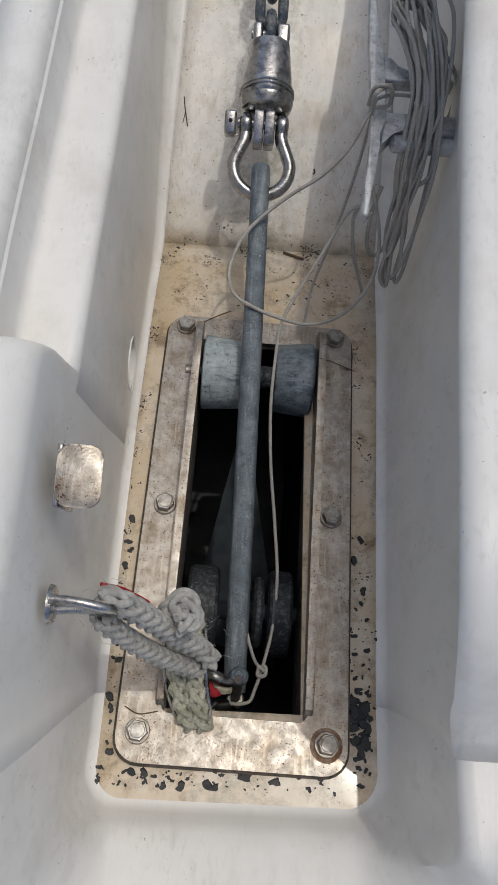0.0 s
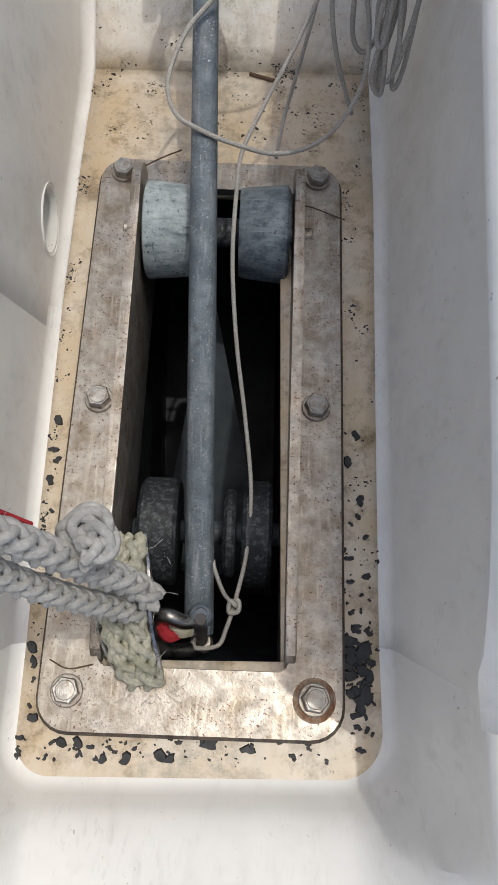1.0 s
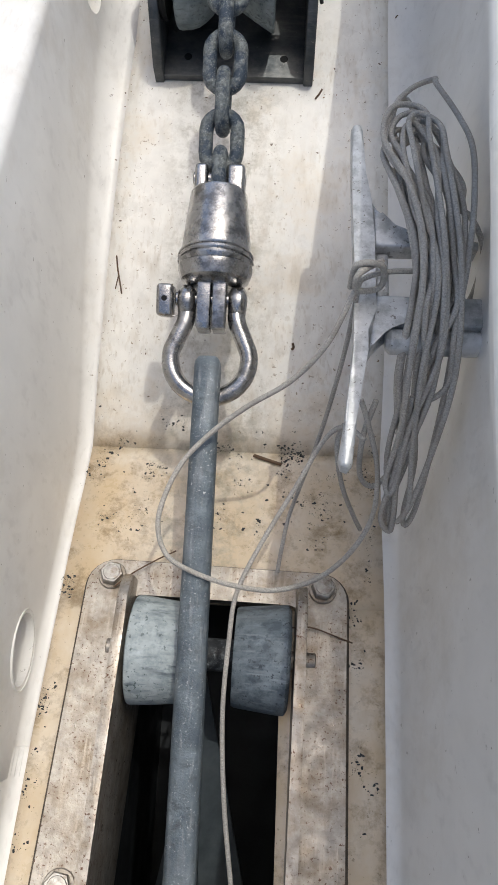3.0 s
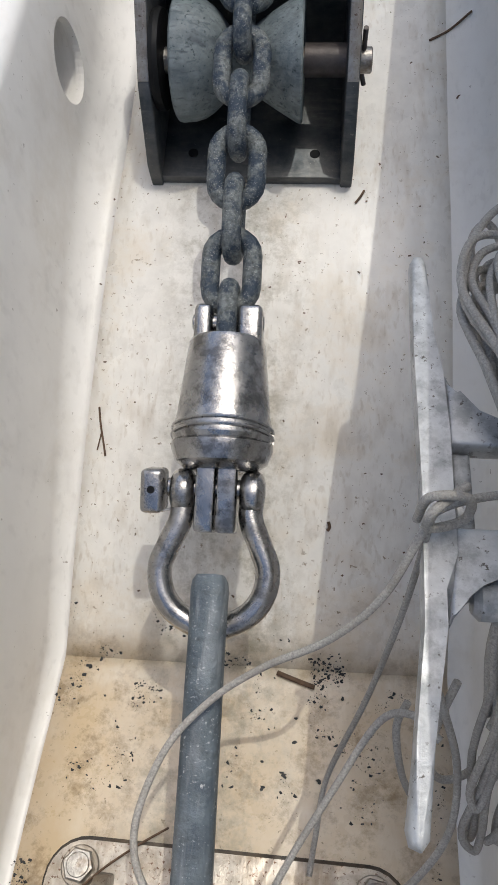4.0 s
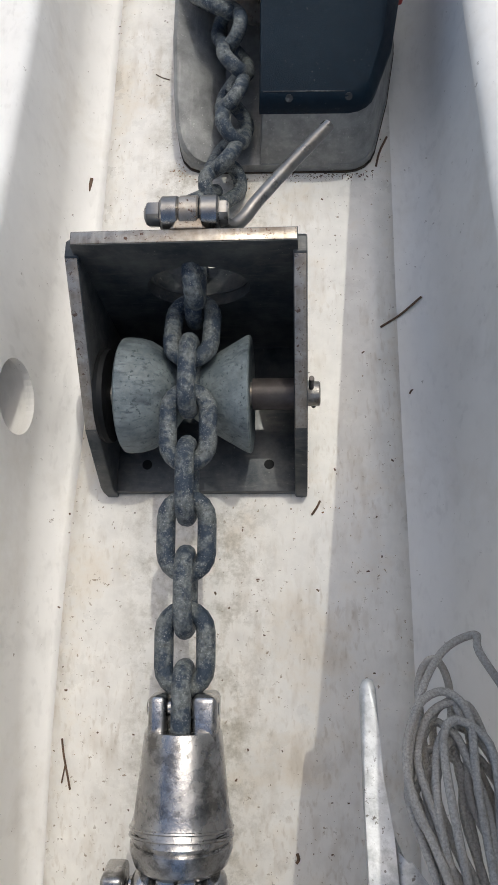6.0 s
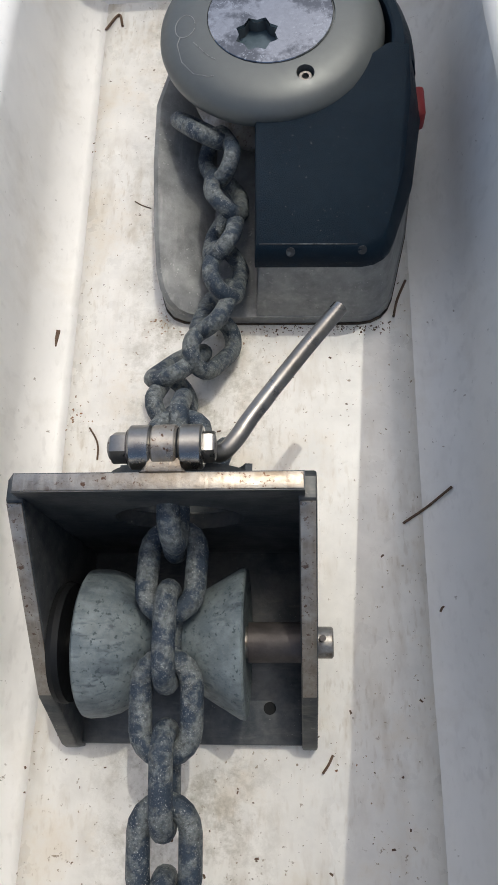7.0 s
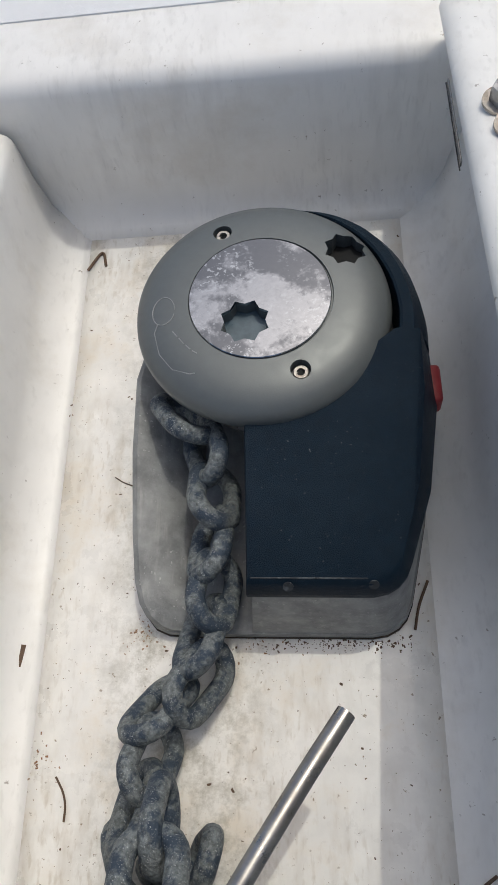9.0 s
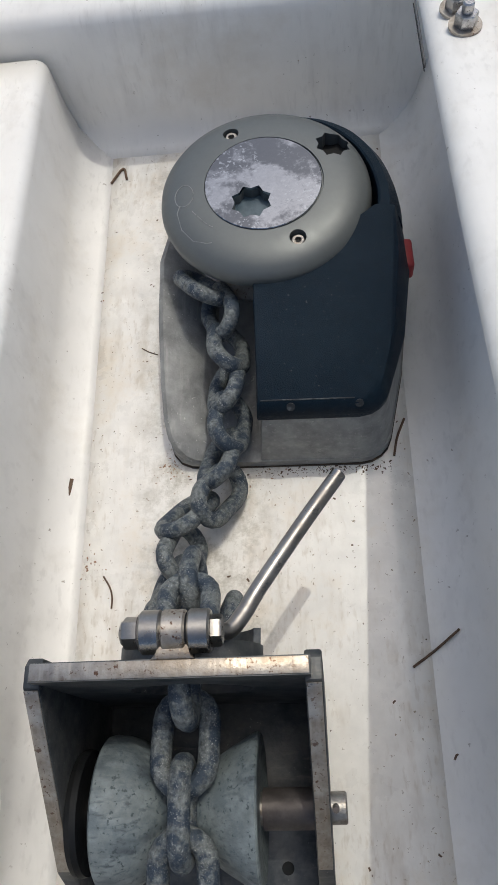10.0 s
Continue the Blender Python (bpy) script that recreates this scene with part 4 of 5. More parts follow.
for y, hgt, xl in ((1.1462, 0.011, -0.014), (1.1485, 0.014, -0.0205), (1.153, 0.018, -0.0258), (1.160, 0.0225, -0.0295), (1.172, 0.0265, -0.0320), (1.20, 0.032, -0.034), (1.25, 0.040, -0.0355), (1.30, 0.044, -0.035), (1.345, 0.040, -0.026)):
    rows.append([bm.verts.new((x, y, z)) for x, z in ((xl, 0.008), (xl - 0.0005, hgt), (xl + 0.003, hgt + 0.002), (xl + 0.010, hgt - 0.001), (xl + 0.026, hgt * 0.55 + 0.006), (0.0035, 0.014), (0.006, 0.008))])
for p, q in zip(rows, rows[1:]):
    for i in range(6):
        bm.faces.new((p[i], p[i + 1], q[i + 1], q[i]))
bm.faces.new(rows[0]), bm.faces.new(rows[-1])
part("chain_guide", bm, BASEGREY, windlass)
part("gypsy", lathe([(0, 0), (0, 0.058), (0.006, 0.060), (0.014, 0.044), (0.024, 0.044), (0.032, 0.060), (0.038, 0.058), (0.038, 0)], (CX, CY, 0.034), (0, 0, 1), 40), STEEL, windlass)
def star_outline(x, y, r):
    return [(x + r * (1.0 if i % 2 else 0.80) * math.cos(math.pi * i / 8), y + r * (1.0 if i % 2 else 0.80) * math.sin(math.pi * i / 8)) for i in range(16)]


cap = part("cap", lathe([(0, 0), (0, 0.068), (0.002, 0.0725), (0.006, 0.0755), (0.010, 0.0762), (0.014, 0.0752), (0.018, 0.0722), (0.0215, 0.0665), (0.0238, 0.057), (0.0248, 0.047), (0.025, 0.0424), (0.0235, 0.0420), (0.0225, 0.0)], (CX, CY, 0.0735), (0, 0, 1), 96), CAPGREY, windlass, "satin grey warping cap")
disc = part("mirror_disc", lathe([(0, 0), (0, 0.0414), (0.0018, 0.0416), (0.0022, 0.0412), (0.0022, 0)], (CX - 0.0005, CY + 0.0003, 0.0965), (0, 0, 1), 80), MIRROR, cap, "salt-spotted polished steel disc with painted dark reflections")
for tool in (star_outline(0.0405, 1.3030, 0.0148), star_outline(0.100, 1.3515, 0.0128)):
    cut(cap, extrude(tool, "z", 0.084, 0.12, 0))
cut(disc, extrude(star_outline(0.0405, 1.3030, 0.0148), "z", 0.08, 0.12, 0))
part("socket", extrude(star_outline(0.0405, 1.3030, 0.0147), "z", 0.0842, 0.0890, 0), STARBLUE, cap, "blue-grey socket bottom")
# black bottom darkens this socket in place of the shade of its depth
part("socket", extrude(star_outline(0.100, 1.3515, 0.0127), "z", 0.0842, 0.0846, 0), BLACK, cap)
for x, y in ((0.0265, 1.3690), (0.0715, 1.2700)):
    ring = [(x + 0.0058 * math.cos(2 * math.pi * i / 24), y + 0.0058 * math.sin(2 * math.pi * i / 24)) for i in range(24)]
    cut(cap, extrude(ring, "z", 0.091, 0.12, 0))
    part("cap_screw", lathe([(0, 0), (0, 0.0044), (0.0030, 0.0044), (0.0034, 0.0040), (0.0034, 0.0024), (0.0012, 0.0022), (0.0012, 0)], (x, y, 0.0911), (0, 0, 1), 20), BOLT, cap)
    # black plug paints the shade inside the screw's recess
    part("screw_socket", hexagon((x, y, 0.0922), (0, 0, 1), 0.0042, 0.0004), BLACK, cap)
for pts in ([(-0.0075 + 0.0068 * math.cos(t), 1.3140 + 0.0095 * math.sin(t)) for t in span(0, 6.0, 24)],
            [(-0.0105, 1.306), (-0.0125, 1.300), (-0.009, 1.286), (-0.001, 1.2755), (0.009, 1.2715), (0.0125, 1.2715)],
            [(-0.0015, 1.2995), (0.0015, 1.2955)], [(0.0025, 1.2945), (0.0055, 1.2905)], [(0.0065, 1.2895), (0.0095, 1.2865)], [(0.0105, 1.2855), (0.0135, 1.2835)]):
    on = []
    for x, y in pts:
        r = math.hypot(x - CX, y - CY)
        on.append((x, y, 0.0735 + lerp(r, (0.0424, 0.025), (0.047, 0.0248), (0.057, 0.0238), (0.0665, 0.0215), (0.0722, 0.018), (0.0762, 0.010)) + 0.0001))
    part("maker_mark", tube(on, 0.00035, 5), BASEGREY, cap, "plain engraved strokes")

# ---- cleat on the locker side ----
cleat = thing("cleat", "oxidised aluminium horn cleat on the locker side", "cleat")
TILT = pose(0, 0.61, 0.136, -10.5, 0, 0)
# the bar with its two horns, then the webs that carry it from the foot
part("horn", extrude([(0.1010, 0.1345), (0.0985, 0.1335), (0.0968, 0.1300), (0.0968, 0.072), (0.0978, 0.0), (0.0965, -0.060), (0.0915, -0.105), (0.0872, -0.134), (0.0885, -0.1395), (0.0925, -0.1410), (0.0955, -0.1370), (0.0985, -0.105),
                      (0.1025, -0.060), (0.1090, -0.046), (0.1112, -0.030), (0.1115, 0.030), (0.1100, 0.062), (0.1065, 0.086), (0.1055, 0.110), (0.1052, 0.129), (0.1038, 0.1335)], "z", -0.012, 0.0, 0.0032, 3), ALLOY, cleat).matrix_basis = TILT
part("leg", extrude([(0.1100, 0.0630), (0.1150, 0.0500), (0.1240, 0.0385), (0.1380, 0.0320), (0.1900, 0.0280), (0.1900, 0.0225), (0.1110, 0.0225)], "z", -0.016, -0.001, 0.0028, 3), ALLOY, cleat).matrix_basis = TILT
part("leg", extrude([(0.1110, -0.0172), (0.1900, -0.0172), (0.1900, -0.0400), (0.1300, -0.0385), (0.1200, -0.0400), (0.1140, -0.0450), (0.1095, -0.0550), (0.1050, -0.0640)], "z", -0.016, -0.001, 0.0028, 3), ALLOY, cleat).matrix_basis = TILT
part("rib", box((0.1125, -0.0165, -0.016), (0.1215, 0.0220, -0.008), 0.002, 3), ALLOY, cleat).matrix_basis = TILT
part("boss", rod((0.118, -0.046, -0.012), (0.189, -0.046, -0.012), 0.0085, 24, 0.003), ALLOY, cleat).matrix_basis = TILT
part("foot", extrude(rounded(-0.055, -0.026, 0.045, 0.012, 0.010, 4), "x", 0.1865, 0.196, 0.002), ALLOY, cleat).matrix_basis = TILT


# ---- cords ----
def cord(points, r, material, parent, name="strand", steps=8, n=8):
    return part(name, tube(curve(points, steps), r, n), material, parent, smooth=80)


rng = random.Random(4)
coil = thing("coiled_cord", "hank of grey-white braided cord hung on the cleat", "rope")
for i in range(13):
    top, foot = 0.765 - 0.060 * rng.random(), 0.445 + 0.12 * rng.random()
    lift = rng.uniform(-0.010, 0.014)
    side = rng.uniform(-0.008, 0.008)
    bow_ = rng.uniform(0.45, 1.12)
    pts = []
    for k in range(16):
        a = 2 * math.pi * k / 16
        y = (top + foot) / 2 + (top - foot) / 2 * math.cos(a)
        mid = lerp(y, (0.45, 0.138), (0.53, 0.143), (0.60, 0.149), (0.65, 0.146), (0.69, 0.136), (0.74, 0.137), (0.77, 0.142)) + side
        half = lerp(y, (0.45, 0.008), (0.55, 0.012), (0.62, 0.0095), (0.65, 0.013), (0.69, 0.024), (0.73, 0.026), (0.765, 0.016)) * bow_ * 1.15
        z = lerp(y, (0.45, 0.03), (0.52, 0.10), (0.58, 0.152), (0.68, 0.148), (0.74, 0.125)) + lift
        pts.append((mid + half * math.sin(a) + rng.uniform(-0.0045, 0.0045), y, z + rng.uniform(-0.003, 0.003)))
    p = [Vector(v) for v in pts]
    full = curve(p[-1:] + p + p[:2], 5)[5:-5]
    part("turn", tube(full, 0.0020, 8, True), CORD, coil, smooth=80)
cord([(0.160, 0.650, 0.150), (0.172, 0.646, 0.145), (0.182, 0.628, 0.135), (0.179, 0.605, 0.120), (0.168, 0.588, 0.108), (0.158, 0.584, 0.105)], 0.0020, CORD, coil, "stray_turn")
cord([(0.098, 0.520, 0.085), (0.094, 0.508, 0.075), (0.100, 0.485, 0.050), (0.112, 0.468, 0.020), (0.120, 0.46, 0.0)], 0.0019, CORD, coil, "stray_turn")
cord([(0.116, 0.53, 0.11), (0.110, 0.51, 0.09), (0.112, 0.49, 0.06), (0.124, 0.485, 0.05), (0.136, 0.50, 0.08), (0.138, 0.53, 0.12)], 0.0020, CORD, coil, "stray_turn")
line = thing("loose_line", "thin braided retrieving line looped over the anchor stock", "rope")
cord([(0.150, 0.61, 0.138), (0.120, 0.603, 0.150), (0.103, 0.597, 0.152), (0.097, 0.590, 0.150), (0.082, 0.563, 0.125), (0.060, 0.545, 0.10), (0.030, 0.532, 0.078), (0.004, 0.515, 0.064), (-0.018, 0.49, 0.058), (-0.030, 0.455, 0.055),
      (-0.024, 0.43, 0.054), (-0.006, 0.418, 0.053), (0.022, 0.410, 0.046), (0.054, 0.408, 0.035), (0.085, 0.418, 0.030), (0.108, 0.437, 0.036), (0.122, 0.462, 0.052), (0.122, 0.492, 0.075), (0.112, 0.517, 0.10), (0.106, 0.53, 0.11)], 0.0019, CORD, line)
cord([(0.099, 0.592, 0.149), (0.094, 0.56, 0.10), (0.083, 0.52, 0.04), (0.066, 0.475, -0.02), (0.06, 0.445, -0.012), (0.057, 0.425, -0.01)], 0.0017, CORD, line)
cord([(0.110, 0.505, 0.10), (0.098, 0.515, 0.095), (0.085, 0.51, 0.08), (0.066, 0.478, 0.06), (0.044, 0.44, 0.047), (0.028, 0.405, 0.042), (0.024, 0.37, 0.040), (0.022, 0.32, 0.032), (0.026, 0.26, 0.018), (0.034, 0.20, 0.006), (0.040, 0.14, 0.004), (0.037, 0.09, 0.008), (0.028, 0.05, 0.016)], 0.0018, CORD, line)
cord([(0.028, 0.05, 0.016), (0.020, 0.06, 0.026), (0.013, 0.078, 0.032), (0.011, 0.086, 0.03)], 0.0017, CORD, line)
cord([(0.028, 0.05, 0.017), (0.022, 0.032, 0.02), (0.016, 0.02, 0.024), (0.0, 0.018, 0.026), (-0.004, 0.022, 0.022)], 0.0018, CORD, line)
part("knot", tube(curve([(0.024, 0.052, 0.018), (0.031, 0.054, 0.021), (0.031, 0.046, 0.022), (0.024, 0.045, 0.02), (0.025, 0.054, 0.023), (0.030, 0.05, 0.025)], 8), 0.0020, 8), CORD, line, smooth=80)
part("hitch", tube(curve([(0.094, 0.594, 0.144), (0.096, 0.598, 0.166), (0.111, 0.598, 0.166), (0.113, 0.594, 0.146), (0.098, 0.589, 0.150), (0.097, 0.592, 0.166), (0.112, 0.605, 0.160)], 8), 0.0021, 8), CORD, line, smooth=80)

# ---- mooring eye, clip and rope lashing on the west coaming ----
padeye = thing("pad_eye", "stainless pad eye on the gelcoat coaming", "pad eye")
EX, EY, EZ = -0.127, 0.120, 0.296
part("plate", lathe([(0, 0), (0, 0.013), (0.003, 0.012), (0.003, 0)], (EX - 0.002, EY, EZ), (1, 0, 0), 28), POLISH, padeye)
part("ring", tube(curve([(EX, EY + 0.004, EZ + 0.012), (EX + 0.018, EY + 0.003, EZ + 0.013), (EX + 0.034, EY, EZ + 0.009), (EX + 0.039, EY - 0.001, EZ), (EX + 0.034, EY - 0.002, EZ - 0.009), (EX + 0.018, EY - 0.003, EZ - 0.013), (EX, EY - 0.004, EZ - 0.012)], 6), 0.0032, 12), POLISH, padeye)
clip = thing("hatch_catch", "bent stainless hatch catch on the gelcoat coaming", "catch")
part("flap", extrude(rounded(-0.001, -0.0195, 0.027, 0.0195, 0.008, 5), "z", -0.0015, 0.0015, 0.0006), STEEL, clip).matrix_basis = pose(EX + 0.003, 0.200, 0.333, 0, 6, 0)
part("leaf", box((-0.0015, -0.0195, -0.05), (0.0015, 0.0195, 0.001), 0.0005), POLISH, clip).matrix_basis = pose(EX + 0.003, 0.200, 0.333)


def braid(points, r, material, parent, name="strand"):
    """Eight plaited strands along the line, four each way round."""
    path = curve(points, 22)
    for s in range(8):
        way = 1 if s % 2 else -1
        pts, run = [], 0.0
        for i, p in enumerate(path):
            d = (path[min(i + 1, len(path) - 1)] - path[max(i - 1, 0)]).normalized()
            u = d.cross(Vector((0.2, 0.1, 1))).normalized()
            v = d.cross(u)
            if i:
                run += (p - path[i - 1]).length
            a = way * run / (r * 3.4) * math.pi + s * 0.7854
            k = r * (0.66 + 0.14 * math.cos(2 * a + (0 if way > 0 else math.pi)))
            pts.append(p + (u * math.cos(a) + v * math.sin(a)) * k)
        part(name, tube(pts, r * 0.36, 7), material, parent, smooth=80)


lashing = thing("rope_lashing", "frayed white rope lashed from pad eye to anchor thimble", "rope")
braid([(-0.10, 0.126, 0.285), (-0.085, 0.122, 0.28), (-0.066, 0.108, 0.235), (-0.050, 0.094, 0.19), (-0.034, 0.083, 0.155), (-0.022, 0.070, 0.135)], 0.0085, ROPE, lashing)
braid([(-0.100, 0.112, 0.275), (-0.085, 0.096, 0.24), (-0.068, 0.082, 0.20), (-0.050, 0.070, 0.16), (-0.034, 0.062, 0.13)], 0.0075, ROPE, lashing)
braid([(-0.058, 0.110, 0.215), (-0.052, 0.122, 0.222), (-0.042, 0.122, 0.222), (-0.040, 0.110, 0.222), (-0.050, 0.106, 0.226)], 0.0085, ROPE, lashing)
for off in (-0.007, 0.007):
    braid([(-0.046 + off, 0.106, 0.098), (-0.0475 + off, 0.088, 0.110), (-0.046 + off, 0.064, 0.114), (-0.042 + off * 0.95, 0.040, 0.108), (-0.036 + off * 0.9, 0.019, 0.098), (-0.031 + off * 0.8, 0.009, 0.088)], 0.0088, ROPEGREEN, lashing, "splice_strand")
part("tracer", tube(curve([(-0.10, 0.134, 0.28), (-0.085, 0.131, 0.27), (-0.07, 0.122, 0.245)], 6), 0.0013, 6), ROPERED, lashing, "red tracer yarn")
part("red_end", tube(curve([(-0.026, 0.040, 0.050), (-0.020, 0.032, 0.052), (-0.012, 0.034, 0.048)], 6), 0.005, 8), ROPERED, lashing, "red frayed rope end")
part("frayed_end", tube(curve([(-0.020, 0.040, 0.044), (-0.011, 0.036, 0.050), (-0.005, 0.036, 0.046)], 6), 0.006, 8), ROPEGREEN, lashing)
thimble = thing("thimble", "stainless rope thimble round the eye splice", "thimble")
part("band", tube(curve([(-0.034, 0.108, 0.092), (-0.029, 0.085, 0.110), (-0.027, 0.055, 0.112), (-0.022, 0.024, 0.100), (-0.022, 0.006, 0.085)], 8), 0.0024, 8), POLISH, thimble)
part("band", tube(curve([(-0.060, 0.106, 0.092), (-0.065, 0.085, 0.106), (-0.062, 0.050, 0.106), (-0.053, 0.022, 0.096), (-0.042, 0.006, 0.084)], 8), 0.0024, 8), POLISH, thimble)
dshackle = thing("shackle", "small stainless shackle through the stock's lower end", "shackle")
part("bow", tube(curve([(0.004, 0.045, 0.050), (-0.008, 0.043, 0.056), (-0.020, 0.048, 0.060), (-0.028, 0.045, 0.052), (-0.030, 0.03, 0.042), (-0.022, 0.018, 0.034), (0.002, 0.016, 0.018)], 8), 0.0056, 14), BRUSHED, dshackle)
part("pin", rod((0.004, 0.046, 0.060), (0.003, 0.016, 0.008), 0.0048), RUSTY, dshackle)
part("pin_eye", lathe([(0, 0), (0, 0.006), (0.0015, 0.0082), (0.004, 0.0094), (0.007, 0.0094), (0.0095, 0.0082), (0.011, 0.006), (0.0112, 0.0048), (0.0098, 0.0042), (0.0098, 0)], (0.004, 0.046, 0.048), (0, 0.35, 1), 24), GALV, dshackle)
part("pin_foot", lathe([(0, 0), (0, 0.007), (0.002, 0.0088), (0.008, 0.0088), (0.010, 0.007), (0.010, 0)], (0.003, 0.019, 0.012), (0, 0.35, 1), 24), BOLT, dshackle)

# ---- coaming bolts and hinge ----
for x, y in ((0.178, 1.343), (0.176, 1.364)):
    b = thing("through_bolt", "rust-rimmed stainless through bolt on the cream coaming", "bolt", "coaming bolts")
    part("washer", lathe([(0, 0), (0, 0.010), (0.0015, 0.010), (0.0015, 0)], (x, y, coam_z(y) + 0.002), (0, 0, 1), 24), STEEL, b)
    part("nut", hexagon((x, y, coam_z(y) + 0.0035), (0, 0, 1), 0.012, 0.008), POLISH, b)
    part("stud", rod((x, y, coam_z(y) + 0.011), (x, y, coam_z(y) + 0.018), 0.0035), POLISH, b)
hinge = thing("hinge", "slim dark-edged hinge on the locker side", "hinge")
part("leaf", box((0.1608, 1.362, 0.1435), (0.1618, 1.425, 0.1475), 0.0004), BRUSHED, hinge)
part("seam", box((0.1604, 1.360, 0.1425), (0.1612, 1.427, 0.1432), 0.0002), RUSTY, hinge, "dark seam")

# ---- flakes, grit and twigs ----
bm = bmesh.new()
for i in range(330):
    if i >= 260:
        x, y = 0.1085 + 0.018 * rng.random(), rng.gauss(0.012, 0.022)
    elif i < 60:
        x, y = 0.107 + rng.random() * 0.020, rng.choice((0.0, 0.02, 0.04, 0.05, 0.08, 0.12, 0.18)) + rng.uniform(-0.03, 0.03)
    elif i < 130:
        x, y = rng.uniform(-0.105, 0.105), -0.029 - 0.014 * rng.random()
    elif i < 160:
        x, y = -0.108 - rng.random() * 0.008, rng.uniform(-0.03, 0.2)
    elif rng.random() < 0.7:
        continue
    else:
        x, y = rng.uniform(-0.105, 0.115), rng.uniform(0.447, 0.53)
    if i in range(60, 90):
        x = rng.gauss(-0.07, 0.03)
    s = 0.0010 + 0.0042 * rng.random() ** 1.8 if i >= 260 else (0.0006 + 0.0017 * rng.random() ** 3) if i >= 160 else 0.0009 + 0.0042 * rng.random() ** 3.0
    if i < 60 and y < 0.05:
        s *= 1.5
    x = max(-0.116, min(x, 0.128))
    m = rng.randrange(8, 12)
    z = well_z(y)
    a0 = rng.random() * 6.28
    base, topv = [], []
    for k in range(m):
        a = a0 + 6.2832 * k / m
        r = s * (0.55 + 0.25 * math.sin(2 * a + a0 * 5) + rng.uniform(0.0, 0.6))
        base.append(bm.verts.new((x + r * math.cos(a), y + r * math.sin(a) * 0.9, well_z(y + r * math.sin(a) * 0.9) + 0.0002)))
        topv.append(bm.verts.new((x + r * 0.8 * math.cos(a), y + r * 0.72 * math.sin(a), well_z(y + r * 0.72 * math.sin(a)) + 0.0002 + s * 0.3)))
    bm.faces.new(topv)
    for k in range(m):
        bm.faces.new((base[k], base[(k + 1) % m], topv[(k + 1) % m], topv[k]))
tagged(part("paint_flakes", bm, FLAKE, smooth=0), "black flakes of paint scattered round the bow plate", "debris", kind="stuff")


def specks(name, label, places, material):
    bm = bmesh.new()
    for x, y, z, r in places:
        a = rng.random() * 6.28
        k = rng.uniform(1, 2.2)
        c, d = math.cos(a) * r, math.sin(a) * r
        v = [bm.verts.new((x + u * c * k - w * d, y + u * d * k + w * c, z + h)) for u, w, h in ((-1, -0.5, 0.0001), (1, -1, 0.0001), (0.8, 0.9, 0.0001), (-0.7, 1, 0.0001), (0.1, 0, r * 0.5))]
        for i in range(4):
            bm.faces.new((v[i], v[(i + 1) % 4], v[4]))
    return tagged(part(name, bm, material, smooth=0), label, "debris", kind="stuff")


grit = []
for i in range(1200):
    y = rng.uniform(0.55, 1.45)
    x = rng.uniform(left_x(y) + 0.012, floor_r(y) - 0.002)
    grit.append((x, y, floor_z(y), 0.00018 + 0.0006 * rng.random() ** 7))
for i in range(220):
    x, y = rng.gauss(0.085, 0.03), rng.gauss(1.1385, 0.0022)
    grit.append((min(x, 0.128), y, 0.0, 0.0002 + 0.0005 * rng.random() ** 3))
specks("grit", "dark specks of grit on the white locker floor", grit, TWIG)
specks("rust_specks", "orange rust specks on the white locker floor", [(rng.gauss(cx, k), rng.gauss(cy, k), 0.0, 0.00016 + 0.0005 * rng.random() ** 3) for cx, cy, k, m in ((-0.030, 1.146, 0.006, 60), (-0.088, 1.078, 0.006, 26), (-0.095, 1.30, 0.012, 14), (0.09, 0.86, 0.010, 12), (0.04, 1.137, 0.008, 30)) for _ in range(m)], RUST)
dust = []
while len(dust) < 2600:
    y = rng.choice((rng.uniform(0.43, 0.56), rng.gauss(0.535, 0.018), rng.uniform(-0.048, 0.5)))
    y = min(y, 0.57)
    x = rng.uniform(-0.115, 0.14) if y > 0.447 or y < -0.03 else rng.choice((rng.uniform(-0.118, -0.1075), rng.uniform(0.108, 0.135)))
    if noise.noise(Vector((x * 38, y * 38, 3.0))) + 0.5 * noise.noise(Vector((x * 110, y * 110, 1.0))) > 0.18 + 0.25 * rng.random():
        dust.append((x, y, base_z(y), 0.00014 + 0.0009 * rng.random() ** 7))
specks("fine_dirt", "fine black dirt on the tan stained floor", dust, FLAKE)
bm = bmesh.new()
for i in range(110):
    k = rng.choice((0, 1, 2))
    c = Vector(((-0.09, 0.12, 0.275), (-0.035, 0.085, 0.15), (-0.026, 0.014, 0.098))[k]) + Vector([rng.gauss(0, 0.011) for _ in range(3)])
    d = Vector([rng.gauss(0, 1) for _ in range(3)]).normalized() * rng.uniform(0.003, 0.008)
    e = Vector([rng.gauss(0, 1) for _ in range(3)]) * 0.0015
    tube([c - d, c + e, c + d], 0.00018, 3, False, bm)
part("fibres", bm, ROPE, lashing, "loose frayed fibres")["kind"] = "stuff"


def twig(points, r, label):
    t = tagged(part("twig", tube(curve(points, 5), r, 6), TWIG), label, "twig", "loose twigs")
    return t


def on_floor(pts, r):
    return [(x, y, base_z(y) + r) for x, y in pts]


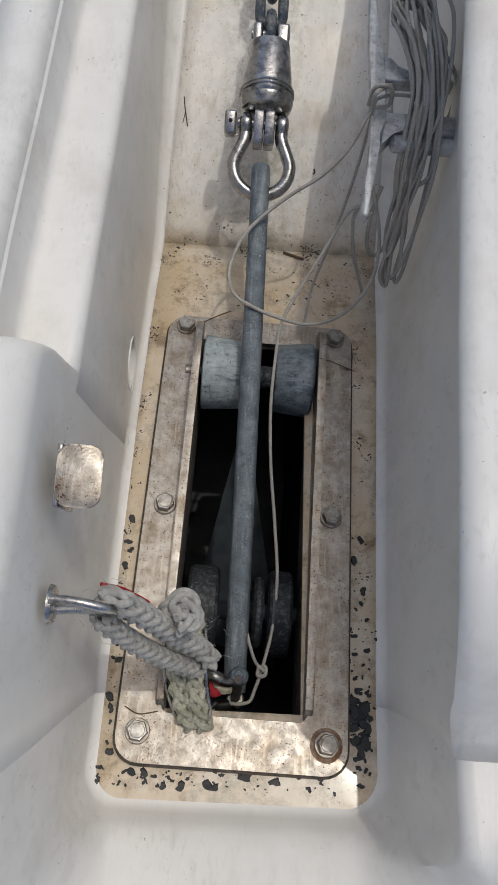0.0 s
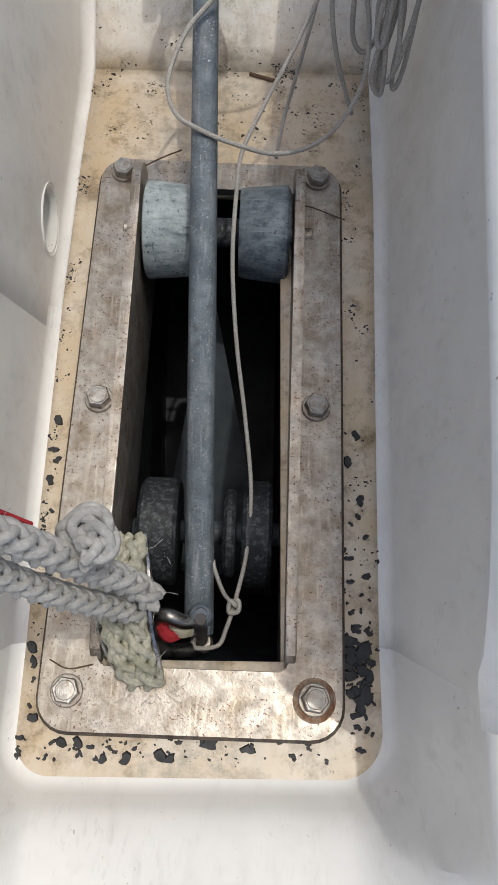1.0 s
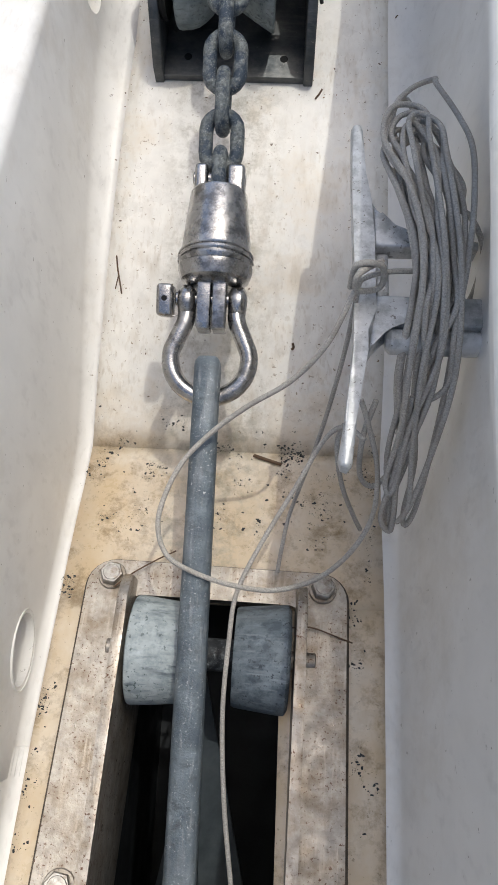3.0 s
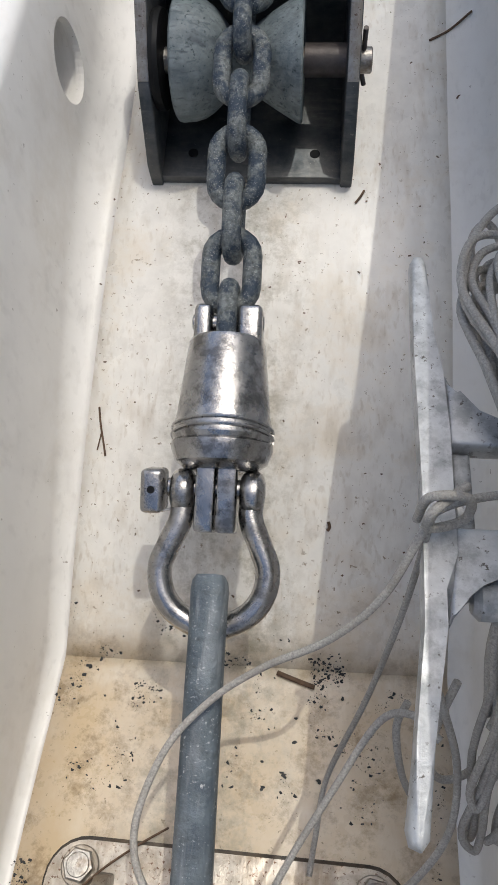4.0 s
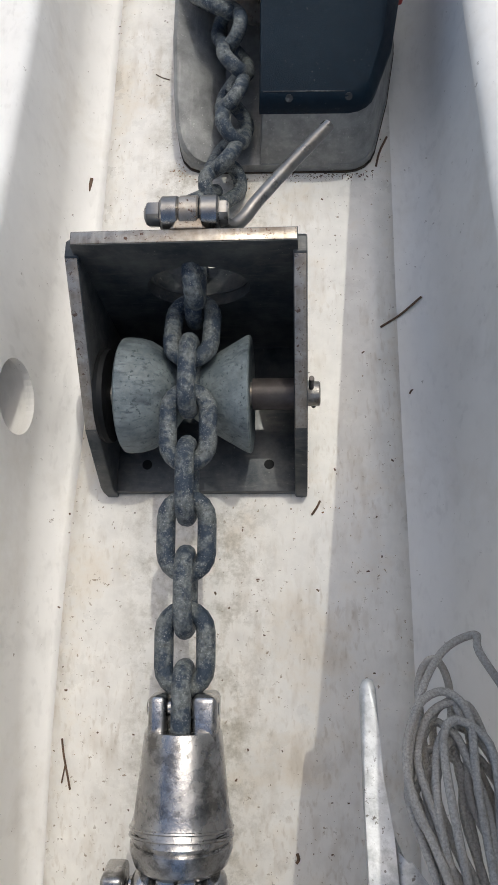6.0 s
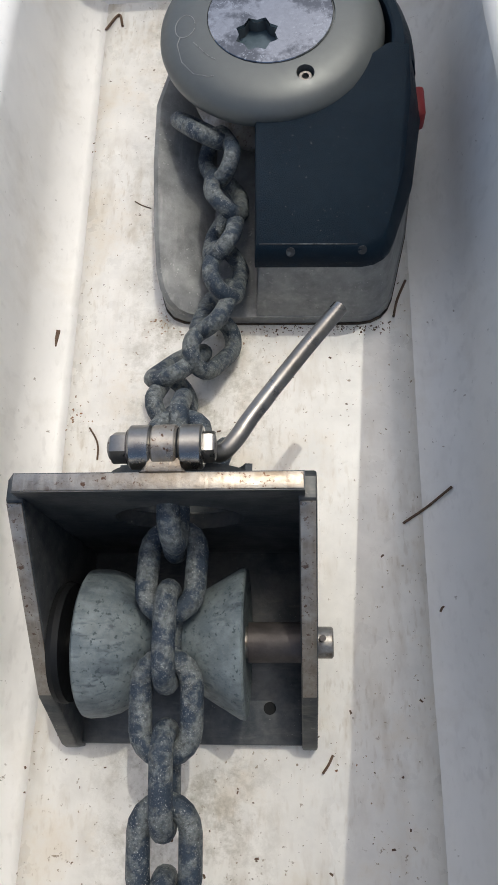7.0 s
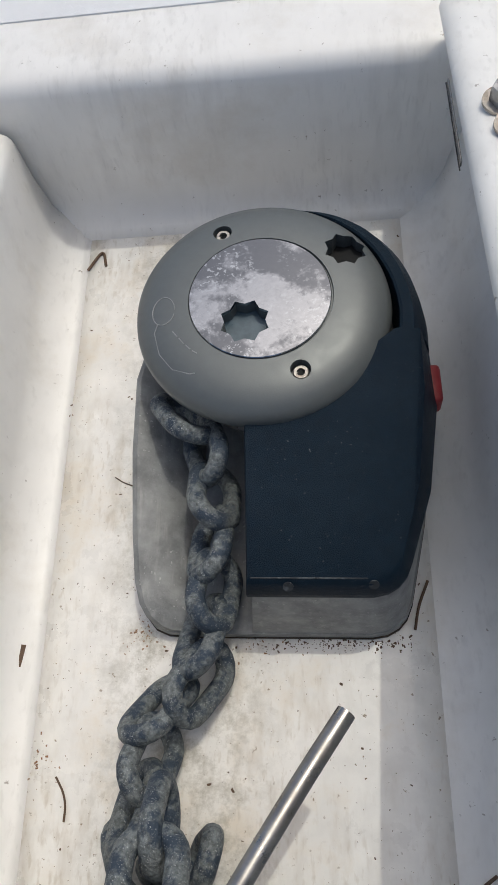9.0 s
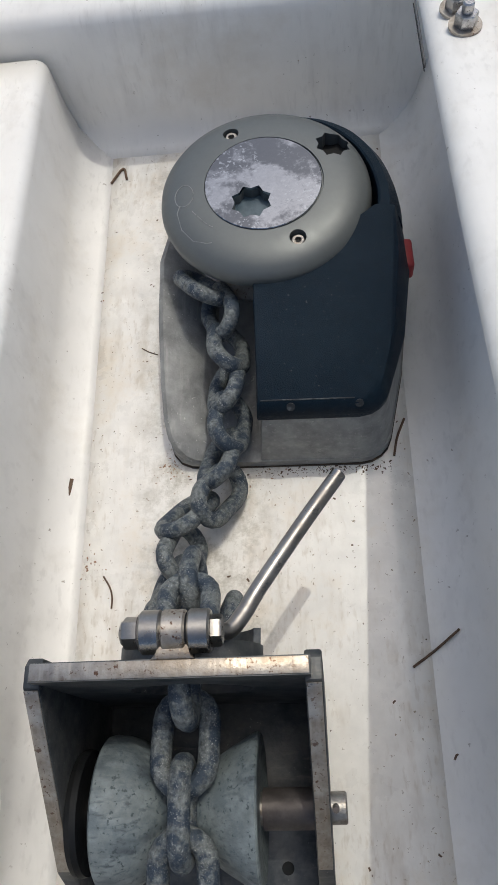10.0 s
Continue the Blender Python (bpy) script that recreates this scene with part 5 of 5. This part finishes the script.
twig(on_floor([(-0.098, 0.701), (-0.0965, 0.69), (-0.094, 0.678), (-0.092, 0.668)], 0.0008), 0.0007, "thin dry twig on the white floor")
twig(on_floor([(-0.0955, 0.684), (-0.098, 0.672)], 0.0006), 0.0005, "thin dry twig on the white floor")
twig(on_floor([(0.033, 0.532), (0.045, 0.528), (0.058, 0.524)], 0.0018), 0.0017, "flat brown splinter at the floor's fold")
twig([(0.129, 0.999, 0.001), (0.144, 1.009, 0.001), (0.160, 1.021, 0.007)], 0.0009, "straight dry twig on the white floor")
twig(on_floor([(-0.108, 1.128), (-0.107, 1.136), (-0.1065, 1.141)], 0.0016), 0.0022, "dark brown seed husk on the white floor")
twig(on_floor([(-0.071, 1.044), (-0.071, 1.052), (-0.073, 1.059), (-0.078, 1.067)], 0.0007), 0.0006, "curled dry twig on the white floor")
twig(on_floor([(-0.093, 1.425), (-0.083, 1.441), (-0.079, 1.428)], 0.0012), 0.0011, "bent brown twig by the end wall")
twig(on_floor([(0.131, 1.146), (0.1345, 1.16), (0.141, 1.175)], 0.001), 0.0009, "dry pine needle beside the windlass")
twig(on_floor([(0.075, 0.853), (0.0785, 0.858), (0.081, 0.863)], 0.0009), 0.0008, "short dark twig on the white floor")
twig([(-0.072, 0.408, -0.0185), (-0.058, 0.420, -0.0215), (-0.040, 0.432, -0.0265), (-0.026, 0.440, -0.031)], 0.0007, "thin dry twig on the steel plate")
twig([(0.068, 0.383, -0.0115), (0.085, 0.384, -0.0125), (0.105, 0.378, -0.0145), (0.117, 0.374, -0.0155)], 0.0006, "curved dark hair-thin twig on the steel plate")
twig([(-0.098, 0.022, 0.0885), (-0.085, 0.016, 0.089), (-0.068, 0.019, 0.0885)], 0.0005, "dry pine needle on the steel plate")
twig(on_floor([(0.0635, 0.631), (0.0645, 0.6275), (0.063, 0.625)], 0.0008), 0.0011, "small brown leaf scrap on the white floor")
twig(on_floor([(-0.058, 1.251), (-0.052, 1.247), (-0.045, 1.244)], 0.0004), 0.0004, "pale dry stalk on the white floor")
twig(on_floor([(0.148, 0.944), (0.150, 0.947), (0.153, 0.946)], 0.0007), 0.0008, "dark scrap on the white floor")
